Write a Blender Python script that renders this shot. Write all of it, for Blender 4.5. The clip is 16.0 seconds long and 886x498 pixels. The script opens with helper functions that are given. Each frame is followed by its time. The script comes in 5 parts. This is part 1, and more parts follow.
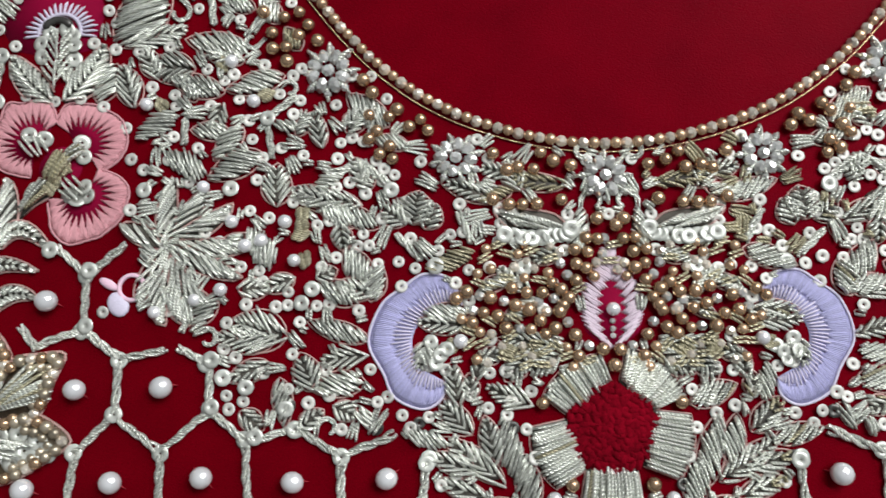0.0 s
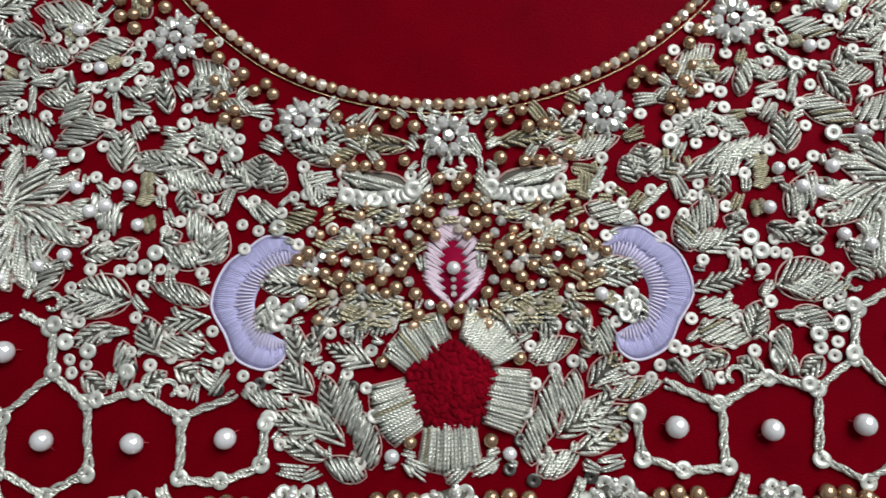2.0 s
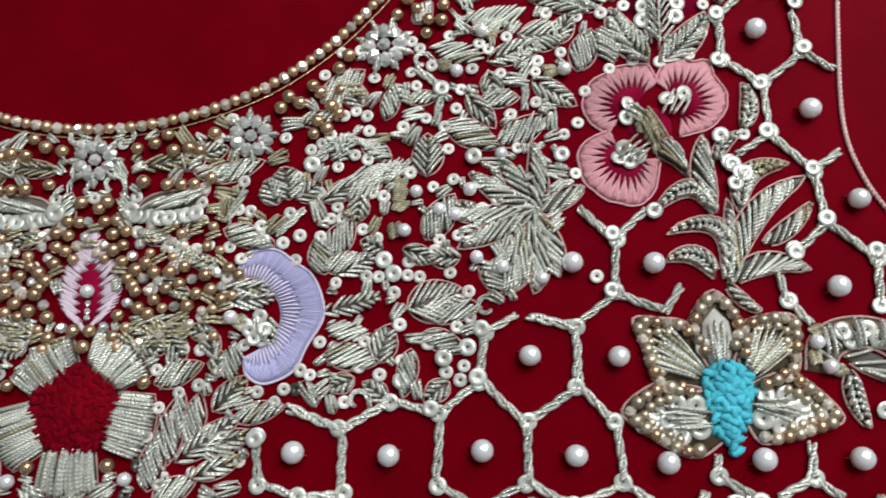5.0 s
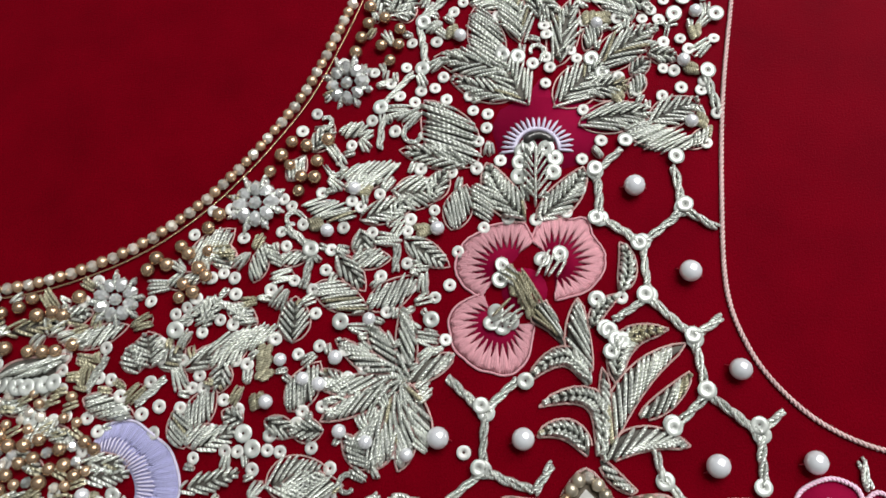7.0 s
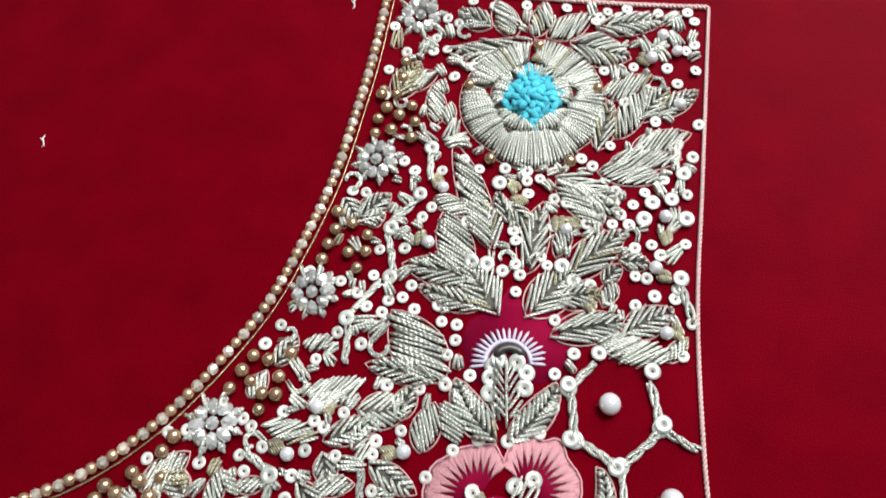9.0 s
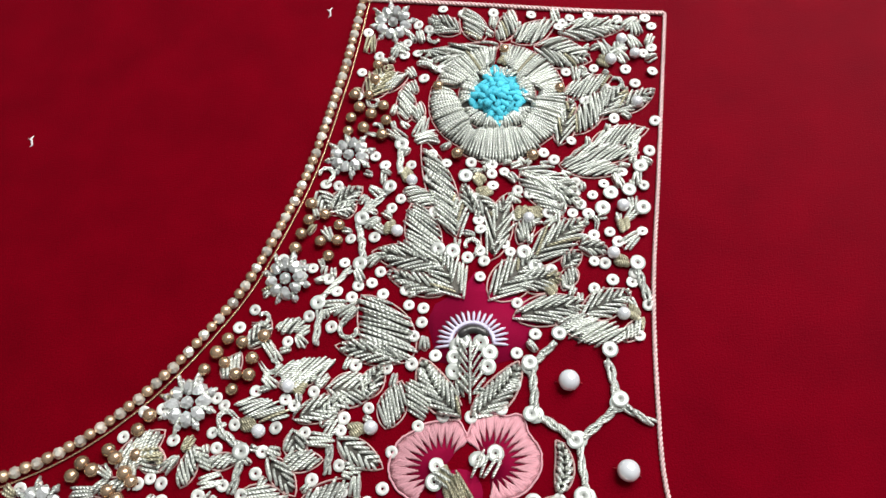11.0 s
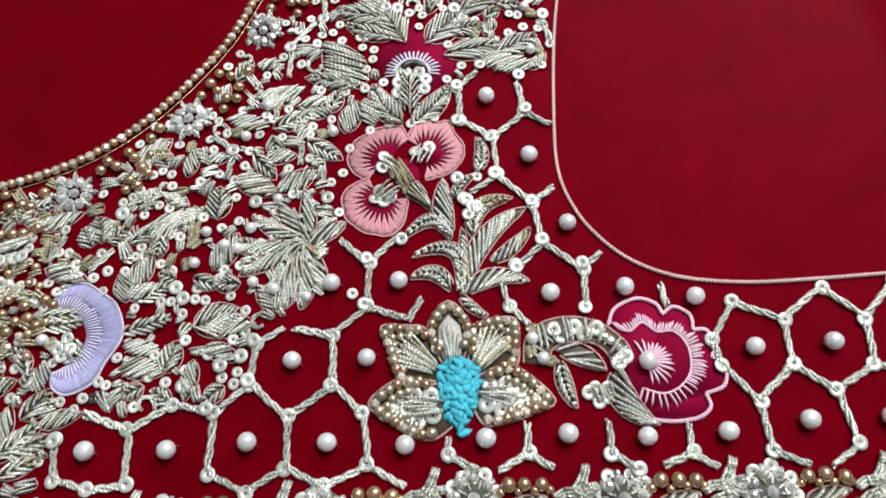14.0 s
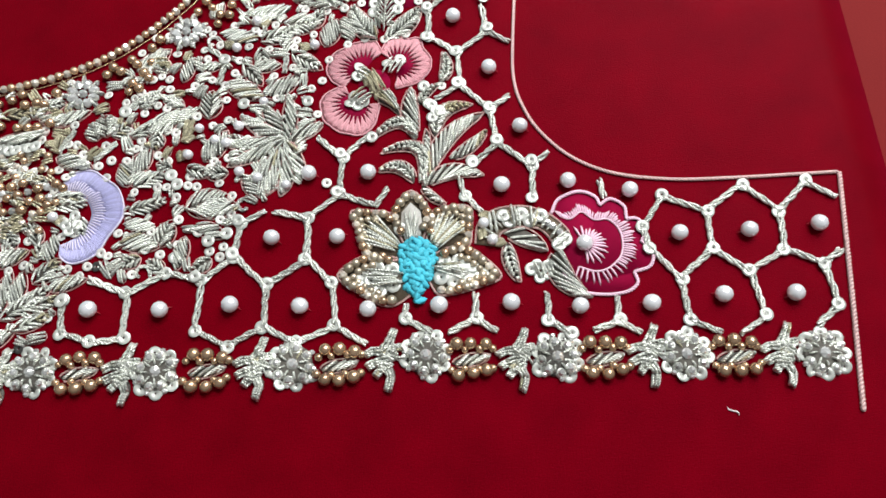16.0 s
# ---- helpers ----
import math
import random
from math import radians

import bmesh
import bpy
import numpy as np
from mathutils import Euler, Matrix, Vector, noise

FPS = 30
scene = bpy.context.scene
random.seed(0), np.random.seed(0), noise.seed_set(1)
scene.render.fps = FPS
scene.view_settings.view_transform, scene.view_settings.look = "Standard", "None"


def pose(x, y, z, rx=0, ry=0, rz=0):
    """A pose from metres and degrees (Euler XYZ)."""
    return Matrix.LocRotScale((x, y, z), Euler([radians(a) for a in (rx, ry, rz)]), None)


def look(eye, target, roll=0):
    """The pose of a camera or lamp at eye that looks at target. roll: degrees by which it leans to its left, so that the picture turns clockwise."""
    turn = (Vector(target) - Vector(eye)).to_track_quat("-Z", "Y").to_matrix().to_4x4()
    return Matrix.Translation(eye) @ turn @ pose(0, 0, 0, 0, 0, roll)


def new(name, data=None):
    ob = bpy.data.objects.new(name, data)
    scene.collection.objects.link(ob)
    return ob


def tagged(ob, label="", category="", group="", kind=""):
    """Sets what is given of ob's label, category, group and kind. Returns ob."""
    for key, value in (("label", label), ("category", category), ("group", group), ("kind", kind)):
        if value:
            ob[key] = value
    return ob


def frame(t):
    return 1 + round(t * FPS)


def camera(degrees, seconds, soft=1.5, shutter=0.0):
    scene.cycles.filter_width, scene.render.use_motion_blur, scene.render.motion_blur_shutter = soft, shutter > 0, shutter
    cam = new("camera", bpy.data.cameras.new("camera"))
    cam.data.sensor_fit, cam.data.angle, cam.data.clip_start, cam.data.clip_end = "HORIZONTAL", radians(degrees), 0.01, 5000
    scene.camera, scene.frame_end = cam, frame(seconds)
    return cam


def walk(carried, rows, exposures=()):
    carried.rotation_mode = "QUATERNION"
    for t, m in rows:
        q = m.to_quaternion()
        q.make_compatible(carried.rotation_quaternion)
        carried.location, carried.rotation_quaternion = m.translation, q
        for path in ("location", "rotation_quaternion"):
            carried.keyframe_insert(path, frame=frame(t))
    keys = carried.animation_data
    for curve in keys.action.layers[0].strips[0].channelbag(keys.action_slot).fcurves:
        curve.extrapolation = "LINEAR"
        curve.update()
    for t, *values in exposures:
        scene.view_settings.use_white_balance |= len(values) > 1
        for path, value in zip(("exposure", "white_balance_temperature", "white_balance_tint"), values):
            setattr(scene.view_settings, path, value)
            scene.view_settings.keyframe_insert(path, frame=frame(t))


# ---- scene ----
cam = camera(61.06, 16.0, shutter=0.5)

PATH = [
    (0, pose(-0.03131, 0.02093, 0.15295, 9.085, 0.702, -0.696)),
    (0.5, pose(-0.02386, 0.01898, 0.15182, 8.943, 0.536, -0.865)),
    (1, pose(-0.02067, 0.01694, 0.15277, 9.385, 0.490, -0.926)),
    (1.5, pose(-0.01284, 0.01342, 0.15305, 9.383, 0.576, -0.967)),
    (2, pose(0.00131, 0.01260, 0.15206, 8.953, 1.019, -1.520)),
    (2.5, pose(0.01099, 0.01291, 0.15128, 8.707, 1.768, -1.217)),
    (3, pose(0.02664, 0.01403, 0.15087, 8.293, 1.240, -1.191)),
    (3.5, pose(0.03709, 0.01328, 0.15056, 9.258, 2.055, -0.897)),
    (4, pose(0.05084, 0.00984, 0.14994, 10.321, 1.890, -0.993)),
    (4.5, pose(0.06347, 0.00806, 0.15046, 11.172, 0.721, -1.414)),
    (4.7, pose(0.06937, 0.00775, 0.14984, 11.276, 1.290, -1.460)),
    (6.8, pose(0.10769, 0.03137, 0.14881, 14.542, 3.123, -1.229)),
    (7, pose(0.10900, 0.03351, 0.14807, 14.764, 3.418, -1.391)),
    (7.5, pose(0.11075, 0.04223, 0.14654, 14.215, 2.825, -1.965)),
    (8, pose(0.11385, 0.04849, 0.15063, 16.390, 2.689, -1.905)),
    (8.5, pose(0.11732, 0.05499, 0.15107, 18.632, 2.421, -2.116)),
    (9, pose(0.11556, 0.05753, 0.14955, 22.311, 3.265, -1.957)),
    (9.2, pose(0.11612, 0.05569, 0.14991, 23.348, 3.248, -1.949)),
    (11.3, pose(0.12220, 0.04427, 0.15149, 25.153, 3.260, -2.353)),
    (11.5, pose(0.12271, 0.04420, 0.15132, 24.475, 3.106, -2.388)),
    (12, pose(0.12920, 0.03509, 0.15119, 23.195, 3.662, -3.337)),
    (12.5, pose(0.12823, 0.01324, 0.16199, 21.883, 2.878, -5.212)),
    (13, pose(0.12555, -0.00323, 0.16519, 21.525, 1.462, -4.033)),
    (13.5, pose(0.12678, -0.01433, 0.16695, 21.228, 1.200, -3.285)),
    (14, pose(0.12776, -0.02440, 0.17065, 21.351, 1.898, -3.685)),
    (14.5, pose(0.12818, -0.03451, 0.17293, 21.182, 2.124, -3.873)),
    (15, pose(0.12765, -0.04644, 0.17781, 20.918, 1.818, -3.778)),
    (15.5, pose(0.13047, -0.05373, 0.18020, 20.945, 1.687, -3.452)),
    (16, pose(0.13778, -0.05724, 0.18246, 20.767, 1.893, -2.354)),
]
walk(cam, PATH, [(0, -0.18), (2.0, -0.31), (4.7, -0.35), (6.8, -0.31), (8.0, -0.19), (9.2, 0.02), (11.3, 0.04), (12.5, -0.03), (14, -0.10), (16, 0.12)])

# ---- light: a soft room, plus two added area lamps whose sources are unseen ----
world = bpy.data.worlds.new("world")
scene.world = world
world.use_nodes = True
wn, wl = world.node_tree.nodes, world.node_tree.links
bg = wn["Background"]
tc = wn.new("ShaderNodeTexCoord")
sep = wn.new("ShaderNodeSeparateXYZ")
ramp = wn.new("ShaderNodeValToRGB")
ramp.color_ramp.elements[0].position, ramp.color_ramp.elements[0].color = 0.0, (0.10, 0.09, 0.085, 1)
ramp.color_ramp.elements[1].position, ramp.color_ramp.elements[1].color = 1.0, (0.80, 0.84, 0.86, 1)
wl.new(tc.outputs["Generated"], sep.inputs[0])
wl.new(sep.outputs["Z"], ramp.inputs[0])
wl.new(ramp.outputs[0], bg.inputs[0])
bg.inputs[1].default_value = 0.42


def area_lamp(name, eye, target, sx, sy, power, col):
    d = bpy.data.lights.new(name, "AREA")
    d.shape, d.size, d.size_y, d.energy, d.color = "RECTANGLE", sx, sy, power, col
    ob = new(name, d)
    ob.matrix_world = look(eye, target)
    return ob


# Added long overhead strip, no fitting known; general light and wire highlights.
area_lamp("added_overhead_light", (0.50, 0.55, 1.25), (0.1, 0.05, 0), 1.2, 0.18, 15.0, (0.94, 1.0, 1.0))
# Added lamp close above the cloth, brightening it towards the upper right.
area_lamp("added_upper_right_light", (0.40, 0.42, 0.48), (0.11, 0.11, 0), 0.46, 0.56, 5.0, (0.98, 0.99, 1.0))

# ---- materials ----


def material(name, col, rough=0.5, metal=0.0, var=0.15, scale=900.0, bump=0.0, wave=0.0, sheen=0.0, spec=0.5, big=60.0, dark=None):
    m = bpy.data.materials.new(name)
    m.use_nodes = True
    n, l = m.node_tree.nodes, m.node_tree.links
    b = n["Principled BSDF"]
    b.inputs["Roughness"].default_value = rough
    b.inputs["Metallic"].default_value = metal
    b.inputs["Specular IOR Level"].default_value = spec
    if sheen:
        b.inputs["Sheen Weight"].default_value = sheen
        b.inputs["Sheen Roughness"].default_value = 0.4
        b.inputs["Sheen Tint"].default_value = (1.0, 0.03, 0.16, 1)
    geo = n.new("ShaderNodeNewGeometry")
    small, large = n.new("ShaderNodeTexNoise"), n.new("ShaderNodeTexNoise")
    small.inputs["Scale"].default_value, large.inputs["Scale"].default_value = scale, big
    small.inputs["Detail"].default_value = 4
    l.new(geo.outputs["Position"], small.inputs["Vector"])
    l.new(geo.outputs["Position"], large.inputs["Vector"])
    info = n.new("ShaderNodeObjectInfo")
    add = n.new("ShaderNodeMath")
    add.operation = "ADD"
    l.new(small.outputs[0], add.inputs[0])
    l.new(large.outputs[0], add.inputs[1])
    add2 = n.new("ShaderNodeMath")
    add2.operation = "MULTIPLY_ADD"
    both = n.new("ShaderNodeMath")
    both.operation = "ADD"
    l.new(info.outputs["Random"], both.inputs[0])
    l.new(geo.outputs["Random Per Island"], both.inputs[1])
    l.new(both.outputs[0], add2.inputs[0])
    add2.inputs[1].default_value = 0.55
    l.new(add.outputs[0], add2.inputs[2])
    r = n.new("ShaderNodeMapRange")
    r.inputs[1].default_value, r.inputs[2].default_value = 0.9, 2.1
    l.new(add2.outputs[0], r.inputs[0])
    mix = n.new("ShaderNodeMix")
    mix.data_type = "RGBA"
    lo = dark or [c * (1 - 2 * var) for c in col]
    mix.inputs[6].default_value = (*lo, 1)
    mix.inputs[7].default_value = (*[min(1, c * (1 + var)) for c in col], 1)
    l.new(r.outputs[0], mix.inputs[0])
    l.new(mix.outputs[2], b.inputs["Base Color"])
    if bump or wave:
        bp = n.new("ShaderNodeBump")
        bp.inputs["Strength"].default_value = bump or 0.6
        bp.inputs["Distance"].default_value = 0.0005 if wave else 0.0002
        if wave:
            tex = n.new("ShaderNodeTexWave")
            tex.inputs["Scale"].default_value = wave
            tex.bands_direction = "DIAGONAL"
            tex.inputs["Detail"].default_value = 3
            tex.inputs["Detail Scale"].default_value = 2.5
            tex.inputs["Distortion"].default_value = 1.2
            co = n.new("ShaderNodeTexCoord")
            l.new(co.outputs["Object"], tex.inputs["Vector"])
            l.new(tex.outputs[1], bp.inputs["Height"])
        else:
            l.new(small.outputs[0], bp.inputs["Height"])
        l.new(bp.outputs[0], b.inputs["Normal"])
    return m


VELVET = material("crimson_velvet", (0.122, 0.0002, 0.0035), 0.48, var=0.22, scale=2600, bump=0.6, spec=0.055, big=75, sheen=0.22)
VELVET.node_tree.nodes["Principled BSDF"].inputs["Specular Tint"].default_value = (1.0, 0.03, 0.2, 1)
UNDER = material("brown_red_cloth", (0.15, 0.008, 0.008), 0.9, var=0.12, scale=1800, bump=0.3, spec=0.2, big=20)
MAGENTA = material("magenta_satin_fill", (0.21, 0.0006, 0.026), 0.8, var=0.1, scale=2600, bump=0.3, spec=0.08)
SILVER = material("silver_bullion_wire", (0.77, 0.78, 0.71), 0.35, 0.62, var=0.26, scale=1500, wave=900, bump=0.55)
GILT = material("old_gold_bullion_wire", (0.55, 0.50, 0.345), 0.36, 0.55, var=0.25, scale=1500, wave=900, bump=0.6)
# Padding coloured dark to paint in the shadow gaps between wires.
PAD = material("gap_shade_padding_thread", (0.085, 0.075, 0.062), 0.8, var=0.4, scale=2500, bump=0.4)
CORD = material("pink_gold_cord_thread", (0.64, 0.43, 0.41), 0.45, 0.2, var=0.2, scale=2500, bump=0.5)
PETAL_PAD = material("old_gold_padding", (0.13, 0.095, 0.06), 0.6, 0.2, var=0.4, scale=2500, bump=0.5)
EDGE = material("dull_rose_outline_thread", (0.52, 0.33, 0.30), 0.5, 0.2, var=0.2, scale=2500, bump=0.5)
SEQUIN = material("cream_sequin", (0.65, 0.625, 0.58), 0.42, 0.12, var=0.22, scale=700)
SEQUIN_BIG = material("pale_silver_sequin", (0.61, 0.615, 0.565), 0.30, 0.3, var=0.2, scale=700)
PEARL = material("white_pearl", (0.85, 0.84, 0.86), 0.13, 0.42, var=0.08, scale=300, spec=0.8)
GOLD = material("antique_gold_bead", (0.49, 0.325, 0.205), 0.26, 0.8, var=0.2, scale=900, bump=0.1)
LOTUS_GOLD = material("greyed_gold_bead", (0.53, 0.45, 0.34), 0.30, 0.7, var=0.35, scale=900)
PALE_GOLD = material("pale_gold_bead", (0.62, 0.42, 0.275), 0.26, 0.72, var=0.2, scale=900)
CHAMPAGNE = material("champagne_crystal", (0.80, 0.70, 0.60), 0.14, 0.5, var=0.3, scale=1200)
CRYSTAL = material("foil_backed_crystal", (0.80, 0.80, 0.725), 0.10, 0.62, var=0.35, scale=1200)
PINK = material("pink_satin_thread", (0.58, 0.275, 0.305), 0.7, var=0.14, scale=2500, bump=0.3)
LAVENDER = material("lavender_satin_thread", (0.49, 0.47, 0.73), 0.6, var=0.14, scale=2500, bump=0.3)
PALE = material("pale_lilac_thread", (0.66, 0.60, 0.74), 0.55, var=0.12, scale=2500, bump=0.3)
BLUSH = material("blush_thread", (0.62, 0.50, 0.58), 0.6, var=0.12, scale=2500, bump=0.3)
ROSE = material("rose_white_thread", (0.78, 0.52, 0.63), 0.6, var=0.12, scale=2500, bump=0.3)
TEAL = material("turquoise_yarn", (0.055, 0.46, 0.58), 0.7, var=0.22, scale=2500, bump=0.5)
REDYARN = material("deep_red_yarn", (0.17, 0.001, 0.008), 0.95, var=0.25, scale=2500, bump=0.5, spec=0.04)
REDTHREAD = material("red_sewing_thread", (0.30, 0.01, 0.02), 0.6, var=0.1)
# Dark reflection of mirror sequins put into the base; also the blackish bud band.
DARK_MIRROR = material("dark_mirror_grey", (0.085, 0.08, 0.075), 0.3, 0.6, var=0.3, scale=900)
LINT = material("white_lint", (0.75, 0.68, 0.66), 0.8, var=0.1)

# ---- mesh tools, in millimetres ----
MM = 0.001
rnd = random.Random(5)
TAKEN = []  # circles that embroidery already covers on the right half


def left(x, y):
    """Where the twin of a point of the right half lies: the middle line of the cloth leans slightly."""
    up = max(0.0, y)
    return -0.6 + 0.07 * up - x, y + 0.03 * max(0.0, x - 45) * math.exp(-up / 35)


def mesh(name, verts, faces, mat, smooth=True):
    me = bpy.data.meshes.new(name)
    me.from_pydata([(x * MM, y * MM, z * MM) for x, y, z in verts], [], faces)
    me.materials.append(mat)
    if smooth:
        me.polygons.foreach_set("use_smooth", [True] * len(me.polygons))
    me.update()
    return me


def put(name, me, m=None, parent=None, label="", **tags):
    """An object of that mesh at the pose m in millimetres, under its parent."""
    ob = new(name, me)
    if m is not None:
        t = m.copy()
        t.translation = m.translation * MM
        ob.matrix_basis = t
    if parent is not None:
        ob.parent = parent
    if label or tags:
        tagged(ob, label, **tags)
    return ob


def at(x, y, z=0.0, turn=0.0, scale=1.0, tilt=0.0, tip=0.0):
    s = scale if isinstance(scale, tuple) else (scale,) * 3
    return Matrix.LocRotScale((x, y, z), Euler((radians(tilt), radians(tip), radians(turn))), s)


def tube(path, r, sides=5, closed=False, cap=0.45):
    """Vertices and faces of a round strand along a path of points."""
    p = np.array(path, float)
    n = len(p)
    d = np.roll(p, -1, 0) - np.roll(p, 1, 0) if closed else np.gradient(p, axis=0)
    d /= np.linalg.norm(d, axis=1)[:, None] + 1e-9
    side = np.cross(d, (0.0, 0.0, 1.0))
    ln = np.linalg.norm(side, axis=1)
    side[ln < 1e-3] = (1.0, 0.0, 0.0)
    side /= np.linalg.norm(side, axis=1)[:, None]
    up = np.cross(side, d)
    verts, faces = [], []
    for i in range(n):
        k = r * (cap if not closed and i in (0, n - 1) else 1.0)
        for j in range(sides):
            a = 2 * math.pi * j / sides
            verts.append(tuple(p[i] + k * (math.cos(a) * side[i] + math.sin(a) * up[i])))
    for i in range(n if closed else n - 1):
        for j in range(sides):
            a, b = i * sides + j, i * sides + (j + 1) % sides
            c, e = ((i + 1) % n) * sides + (j + 1) % sides, ((i + 1) % n) * sides + j
            faces.append((a, b, c, e))
    if not closed:
        faces += [tuple(range(sides))[::-1], tuple(range((n - 1) * sides, n * sides))]
    return verts, faces


def joined(pieces):
    verts, faces = [], []
    for v, f in pieces:
        k = len(verts)
        verts += v
        faces += [tuple(a + k for a in q) for q in f]
    return verts, faces


def ball(r, rings=8, segs=12, flat=1.0, lump=0.0):
    verts, faces = [(0, 0, -r * flat)], []
    for i in range(1, rings):
        a = math.pi * i / rings
        for j in range(segs):
            b = 2 * math.pi * j / segs
            k = r * (1 + lump * math.sin(3 * b + 2 * i))
            verts.append((k * math.sin(a) * math.cos(b), k * math.sin(a) * math.sin(b), -r * flat * math.cos(a)))
    verts.append((0, 0, r * flat))
    top = len(verts) - 1
    for j in range(segs):
        faces.append((0, 1 + (j + 1) % segs, 1 + j))
        faces.append((top, top - segs + j, top - segs + (j + 1) % segs))
    for i in range(rings - 2):
        for j in range(segs):
            a, b = 1 + i * segs + j, 1 + i * segs + (j + 1) % segs
            faces.append((a, b, b + segs, a + segs))
    return verts, faces


def ring_disc(r, hole, cup, thick, segs=16):
    """A cupped sequin with its hole."""
    rows = [(hole, 0.0), (r * 0.62, cup * 0.35), (r, cup), (r, cup + thick), (r * 0.62, cup * 0.35 + thick), (hole, thick)]
    verts = [(q * math.cos(2 * math.pi * j / segs), q * math.sin(2 * math.pi * j / segs), z) for q, z in rows for j in range(segs)]
    faces = []
    for i in range(len(rows)):
        k = (i + 1) % len(rows)
        for j in range(segs):
            m = (j + 1) % segs
            faces.append((i * segs + j, i * segs + m, k * segs + m, k * segs + j))
    return verts, faces


def gem(r, h):
    """A cut stone: table, crown and girdle."""
    verts = []
    for q, z, off in ((r, 0.0, 0), (r, h * 0.35, 0), (r * 0.44, h, 0.39)):
        verts += [(q * math.cos(2 * math.pi * j / 8 + off), q * math.sin(2 * math.pi * j / 8 + off), z) for j in range(8)]
    faces = [tuple(range(16, 24))]
    for j in range(8):
        k = (j + 1) % 8
        faces += [(j, k, 8 + k, 8 + j), (8 + j, 8 + k, 16 + j), (8 + k, 16 + k, 16 + j)]
    return verts, faces


WIRE_LENGTHS = (2.0, 3.5, 5.5, 8.0)


def wire_mesh(length, mat):
    n = 7
    pts = [(length * (i / n - 0.5), 0, 0.42 * math.sin(math.pi * (0.08 + 0.84 * i / n))) for i in range(n + 1)]
    return mesh("wire", *tube(pts, 0.31, 6, cap=0.6), mat)


WIRE_GEO = []
for q in WIRE_LENGTHS:
    WIRE_GEO.append(tube([(q * (i / 7 - 0.5), 0, 0.42 * math.sin(math.pi * (0.08 + 0.84 * i / 7))) for i in range(8)], 0.31, 6, cap=0.6))
WIRES = {k: [wire_mesh(q, k) for q in WIRE_LENGTHS] for k in (SILVER, GILT)}
PEARL_MESH = mesh("pearl", *ball(2.15, 14, 22, 0.93), PEARL)
SMALL_PEARL_MESH = mesh("pearl", *ball(1.35, 10, 16, 0.95), PEARL)
BEAD_MESH = mesh("bead", *ball(1.2, 9, 14, 0.92), GOLD)
SILVER_BEAD_MESH = mesh("silver_bead", *ball(1.12, 8, 12, 0.85), SILVER)
LOTUS_BEAD_MESH = mesh("bead", *ball(1.2, 9, 14, 0.92), LOTUS_GOLD)
CHAIN_BEAD_MESH = mesh("bead", *ball(1.25, 8, 12, 0.9), PALE_GOLD)
GEM_MESH = mesh("crystal", *gem(1.15, 1.25), CRYSTAL, False)
CHAIN_GEM_MESH = mesh("crystal", *gem(1.15, 1.25), CHAMPAGNE, False)
BIG_GEM_MESH = mesh("crystal", *gem(1.9, 1.7), CRYSTAL, False)
SEQUIN_MESH = mesh("sequin", *ring_disc(1.32, 0.25, 0.09, 0.10), SEQUIN)
DARK_SEQUIN_MESH = mesh("sequin", *ring_disc(1.4, 0.25, 0.12, 0.10), DARK_MIRROR)
SEQUIN_BIG_MESH = mesh("sequin", *ring_disc(1.78, 0.24, 0.07, 0.10, 20), SEQUIN_BIG)
KNOT = {m: mesh("knot", *ball(1.05, 7, 10, 0.75, 0.22), m) for m in (TEAL, REDYARN)}
THREAD_MESH = mesh("thread", *tube([(-2.75, 0, 0.1), (-2.2, 0, 0.55), (-1.2, 0.1, 0.9), (1.2, 0, 0.9), (2.2, -0.1, 0.55), (2.8, -0.3, 0.1)], 0.16, 5), REDTHREAD)

CUP_MESH = mesh("gold_cup", *joined([([(x * 2.0 + a, y * 1.3 + b, z + 0.7) for x, y, z in ball(0.75, 6, 9)[0]], ball(0.75, 6, 9)[1]) for a, b in ((-0.9, 0.2), (0.2, 0.9), (0.9, -0.5), (-0.1, -0.7))]), GILT)


def wire(x0, y0, x1, y1, parent, mat=SILVER, z=0.35, fat=1.0, stray=7.5):
    """One bullion wire laid from point to point, a part of its parent."""
    length = math.hypot(x1 - x0, y1 - y0)
    if length < 0.7:
        return
    k = min(range(4), key=lambda i: abs(WIRE_LENGTHS[i] - length))
    m = at((x0 + x1) / 2, (y0 + y1) / 2, z + rnd.uniform(-0.1, 0.35), math.degrees(math.atan2(y1 - y0, x1 - x0)) + rnd.uniform(-stray, stray),
           (length / WIRE_LENGTHS[k] * rnd.uniform(1 - 0.024 * stray, 1 + 0.036 * stray), fat * rnd.uniform(0.95, 1.2), fat * rnd.uniform(0.8, 2.0)))
    if isinstance(parent, list):
        v, f = WIRE_GEO[k]
        parent.append(([tuple(m @ Vector(p)) for p in v], f))
        return
    if mat is SILVER and rnd.random() < 0.03:
        mat = GILT
    return put("wire", WIRES[mat][k], m, parent)


def half_width(s, w):
    return 0.5 * w * max(0.0, math.sin(math.pi * min(1, max(0, s)) ** 0.85)) ** 0.75


def sway(s, l, bend):
    return bend * l * 4 * s * (1 - s) * 0.5


def near_neck(x, y):
    """True close to the neckline, where some silver wire becomes golden."""
    return y > 44 and abs(x) < 60 + 0.35 * (y - 44)


